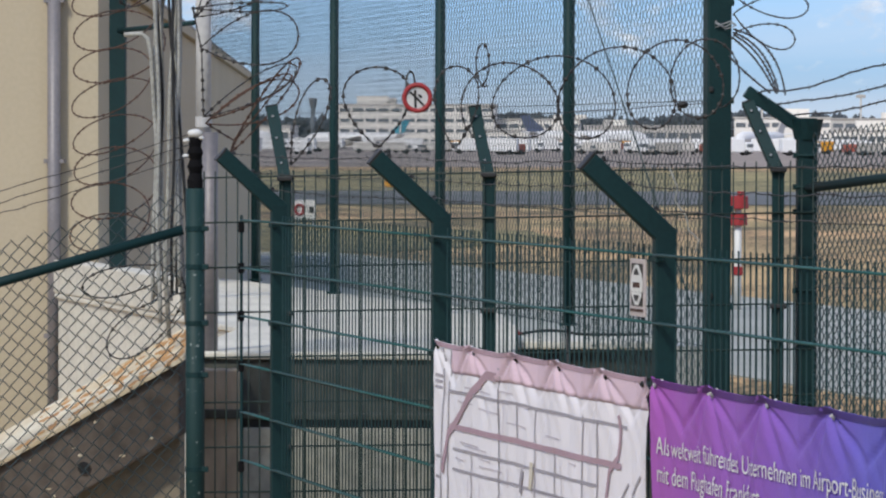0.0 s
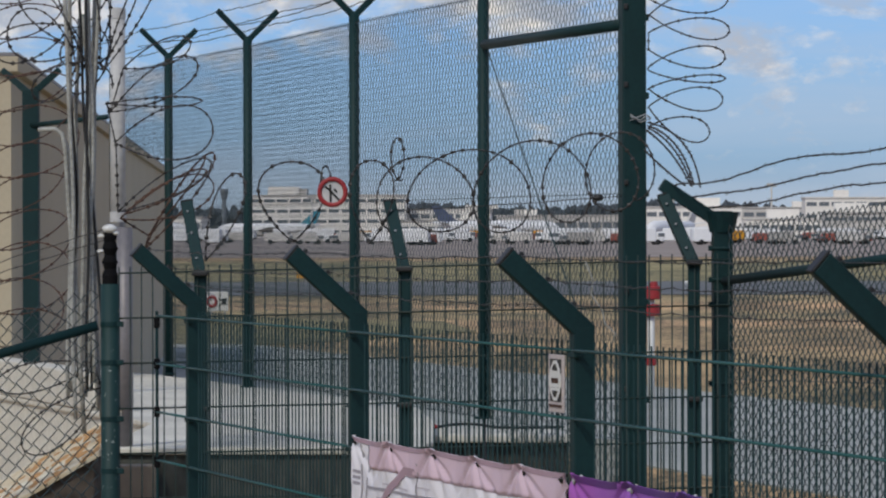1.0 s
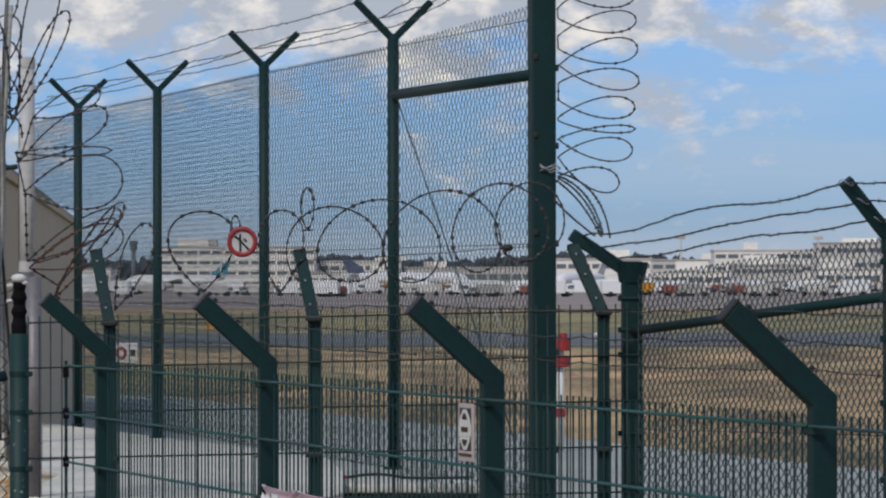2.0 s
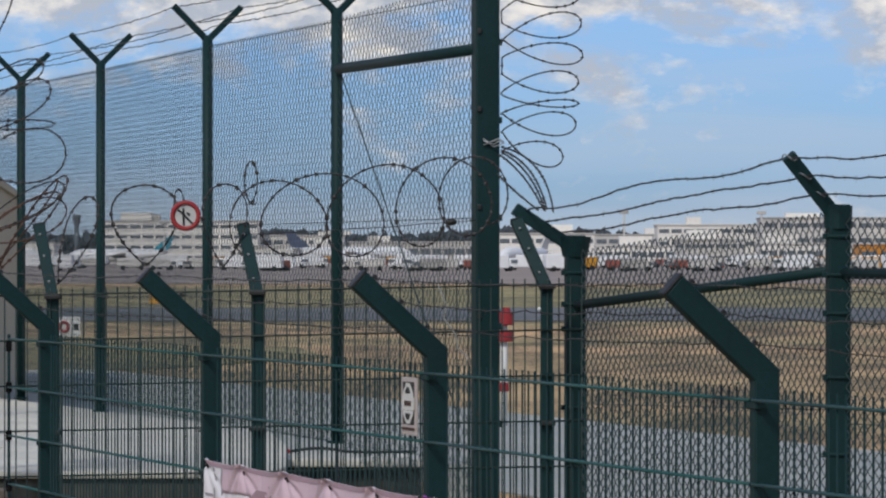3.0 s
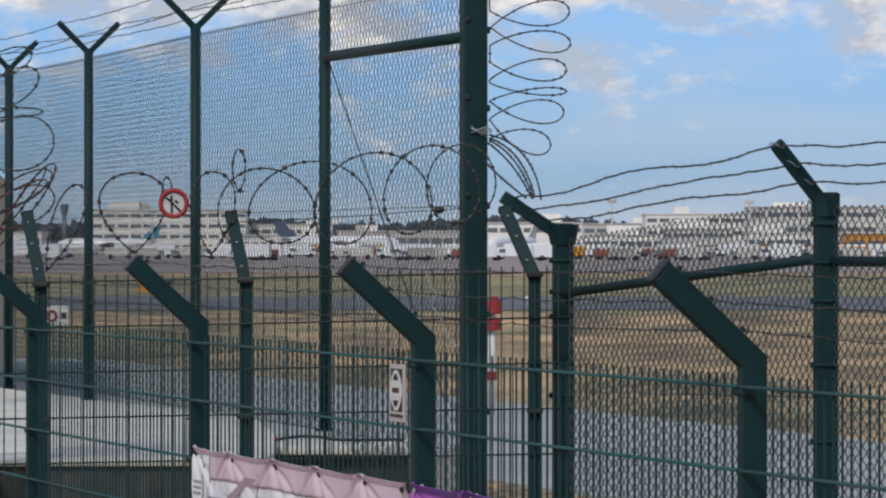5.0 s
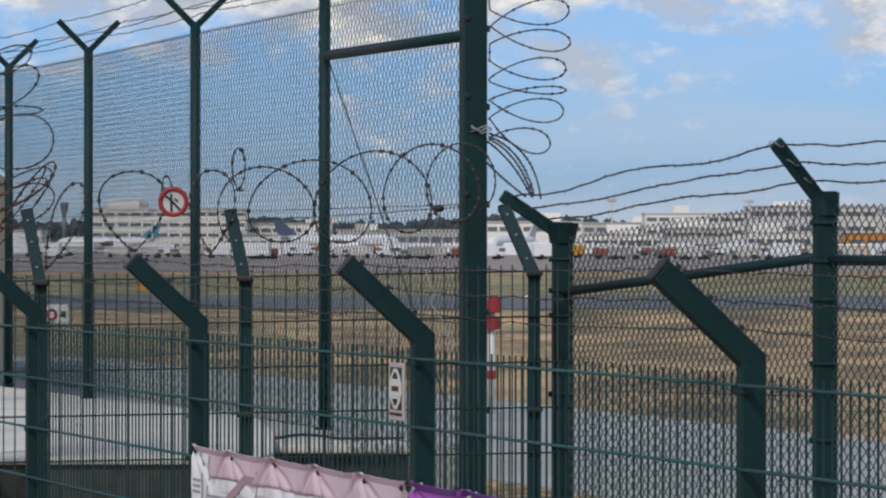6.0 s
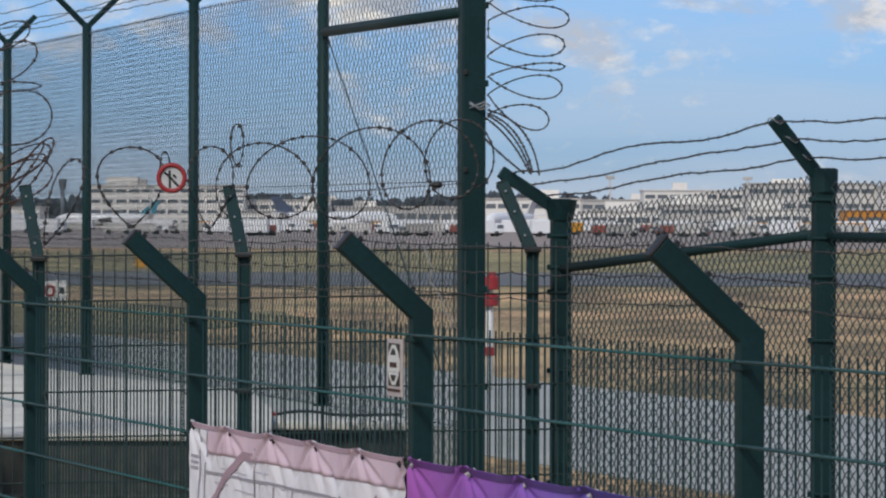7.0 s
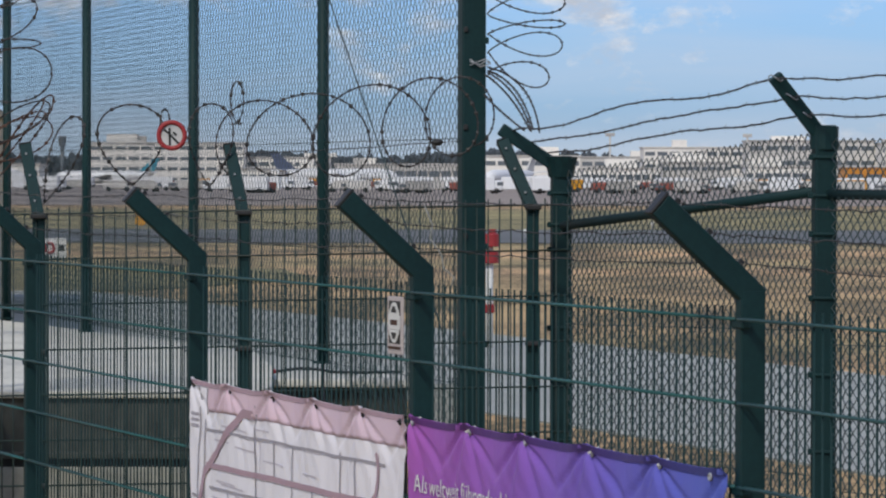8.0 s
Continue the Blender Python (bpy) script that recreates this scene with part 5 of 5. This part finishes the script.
def airliner(x, y, turn, long, tail_mat, label):
    """A parked airliner: fuselage, wings, fin, tailplanes and engines."""
    a1 = thing("airliner", label, "aircraft", "parked airliners")
    a1.matrix_basis = pose(x, y, 0, 0, 0, turn)
    r = long * 0.052
    zc = r * 1.9
    pieces = []
    prof = [(-0.5, 0.12, 0.5), (-0.47, 0.35, 0.35), (-0.38, 0.78, 0.14), (-0.25, 1, 0), (0.36, 1, 0), (0.44, 0.82, -0.08), (0.48, 0.5, -0.18), (0.5, 0.08, -0.25)]
    verts, faces = [], []
    for f, k, up in prof:
        for i in range(14):
            w = 2 * math.pi * i / 14
            verts.append((long * f, r * k * math.cos(w), zc + r * up + r * k * math.sin(w)))
    for j in range(len(prof) - 1):
        for i in range(14):
            l = (i + 1) % 14
            faces.append((j * 14 + i, j * 14 + l, (j + 1) * 14 + l, (j + 1) * 14 + i))
    part("fuselage", mesh_from("fuselage", [(verts, faces)], PAINT), None, a1)

    def slab(pts, thick, mat, name, axis):
        bm = bmesh.new()
        f = bm.faces.new([bm.verts.new(p) for p in pts])
        g = bmesh.ops.extrude_face_region(bm, geom=[f])["geom"]
        bmesh.ops.translate(bm, vec=axis * thick, verts=[v for v in g if isinstance(v, bmesh.types.BMVert)])
        bmesh.ops.recalc_face_normals(bm, faces=bm.faces)
        return part(name, bm, mat, a1)

    for s in (-1, 1):
        slab([(long * 0.12, s * r * 0.8, zc - r * 0.5), (-long * 0.06, s * r * 0.8, zc - r * 0.5), (-long * 0.14, s * long * 0.46, zc + r * 0.2), (-long * 0.09, s * long * 0.46, zc + r * 0.2)], 0.4, PAINT, "wing", Vector((0, 0, 1)))
        slab([(-long * 0.40, s * r * 0.3, zc + r * 0.5), (-long * 0.48, s * r * 0.3, zc + r * 0.5), (-long * 0.52, s * long * 0.15, zc + r * 0.7), (-long * 0.48, s * long * 0.15, zc + r * 0.7)], 0.25, PAINT, "tailplane", Vector((0, 0, 1)))
        part("engine", mesh_from("engine", [tube_data([(long * 0.10, s * long * 0.16, zc - r * 1.0), (-0.01 * long, s * long * 0.16, zc - r * 0.95)], r * 0.55, 12)], GREYHALL), None, a1)
        part("main_gear", mesh_from("main_gear", [tube_data([(-0.02 * long, s * r, 0), (-0.02 * long, s * r, zc - r * 0.5)], 0.35, 8)], CAP), None, a1)
    part("nose_gear", mesh_from("nose_gear", [tube_data([(0.38 * long, 0, 0), (0.38 * long, 0, zc - r * 0.5)], 0.3, 8)], CAP), None, a1)
    slab([(-long * 0.34, -0.2, zc + r * 0.9), (-long * 0.49, -0.2, zc + r * 0.7), (-long * 0.55, -0.2, zc + r * 3.3), (-long * 0.48, -0.2, zc + r * 3.3)], 0.4, tail_mat, "fin", Vector((0, 1, 0)))
    return a1


airliner(-104, 1330, 176, 31, TAIL, "white airliner with a turquoise fin on the apron")
airliner(-130, 1180, 8, 32, NAVY, "white airliner with a navy fin on the apron")
airliner(16, 1020, -112, 30, GREYHALL, "white airliner with a grey fin parked across the apron")
airliner(-28, 1150, 12, 33, NAVY, "white airliner with a dark fin beside the cargo hall")


def van(mat, label, long=6.0, tall=2.6):
    v = thing("van", label, "vehicle", "apron vehicles")
    part("body", box(bmesh.new(), (-long / 2, -1.1, 0.5), (long * 0.28, 1.1, tall), None, 0.15), mat, v)
    part("cab", box(bmesh.new(), (long * 0.28, -1.05, 0.5), (long / 2, 1.05, tall * 0.78), None, 0.25), mat, v)
    part("windscreen", box(bmesh.new(), (long * 0.33, -1.08, tall * 0.48), (long / 2 + 0.02, 1.08, tall * 0.7), None, 0.05), GLASS, v)
    for x in (-long * 0.3, long * 0.32):
        for y in (-1.0, 1.0):
            part("wheel", mesh_from("wheel", [tube_data([(x, y - 0.15, 0.42), (x, y + 0.15, 0.42)], 0.42, 10)], CAP), None, v)
    return v


kinds = [van(PAINT, "white service van on the apron"), van(REDCAR, "red service truck on the apron", 4.6, 1.7), van(GREYHALL, "grey tug on the apron", 5.0, 2.0), van(YELLOW, "yellow ground vehicle on the apron", 5.0, 2.2)]
for i, v in enumerate(kinds):
    v.matrix_basis = pose(-40 + 9 * i, 900 + 20 * i, 0.06, 0, 0, 10 * i)
rng = random.Random(12)
for i in range(240):
    y = rng.uniform(660, 1230)
    x = rng.uniform(-0.125, 0.115) * y
    kind = rng.choice((0, 0, 0, 2, 2, 2, 1, 0, 2, 3))
    if 0.03 * y < x < 0.06 * y and y < 950 and i % 2:
        kind = 1
    copy_thing(kinds[kind], pose(x, y, 0.06, 0, 0, rng.choice((0, 180, 15, 200, 90)) + rng.uniform(-8, 8)))


def far_woods():
    """Bare woods behind the apron: many uneven crowns of small clumps on thin stems."""
    rng = random.Random(8)
    unit = bmesh.new()
    bmesh.ops.create_icosphere(unit, subdivisions=1, radius=1.0)
    base = [v.co.copy() for v in unit.verts]
    tris = [tuple(v.index for v in f.verts) for f in unit.faces]
    unit.free()
    pieces = []
    for i in range(1500):
        y = rng.uniform(2320, 2480)
        x = rng.uniform(-0.14, 0.125) * y
        top = 15.0 + 4.0 * noise.noise((x * 0.012, 0, 0)) + rng.uniform(-3, 2)
        for k in range(3):
            r = rng.uniform(1.4, 3.0)
            c = (x + rng.uniform(-3, 3), y + rng.uniform(-3, 3), max(2.5, top - r - k * 4.2))
            pieces.append(([(c[0] + b.x * r * rng.uniform(0.7, 1.3), c[1] + b.y * r, c[2] + b.z * r * rng.uniform(0.9, 1.7)) for b in base], tris))
        pieces.append(tube_data([(x, y, -0.2), (x, y, top - 3)], 0.3, 4, caps=False))
    ob = part("far_woods", mesh_from("far_woods", pieces, HAZY_WOODS, False), None)
    return tagged(ob, "dark bare winter woods behind the airport, tinted blue-grey for haze", "woods", kind="stuff")


far_woods()
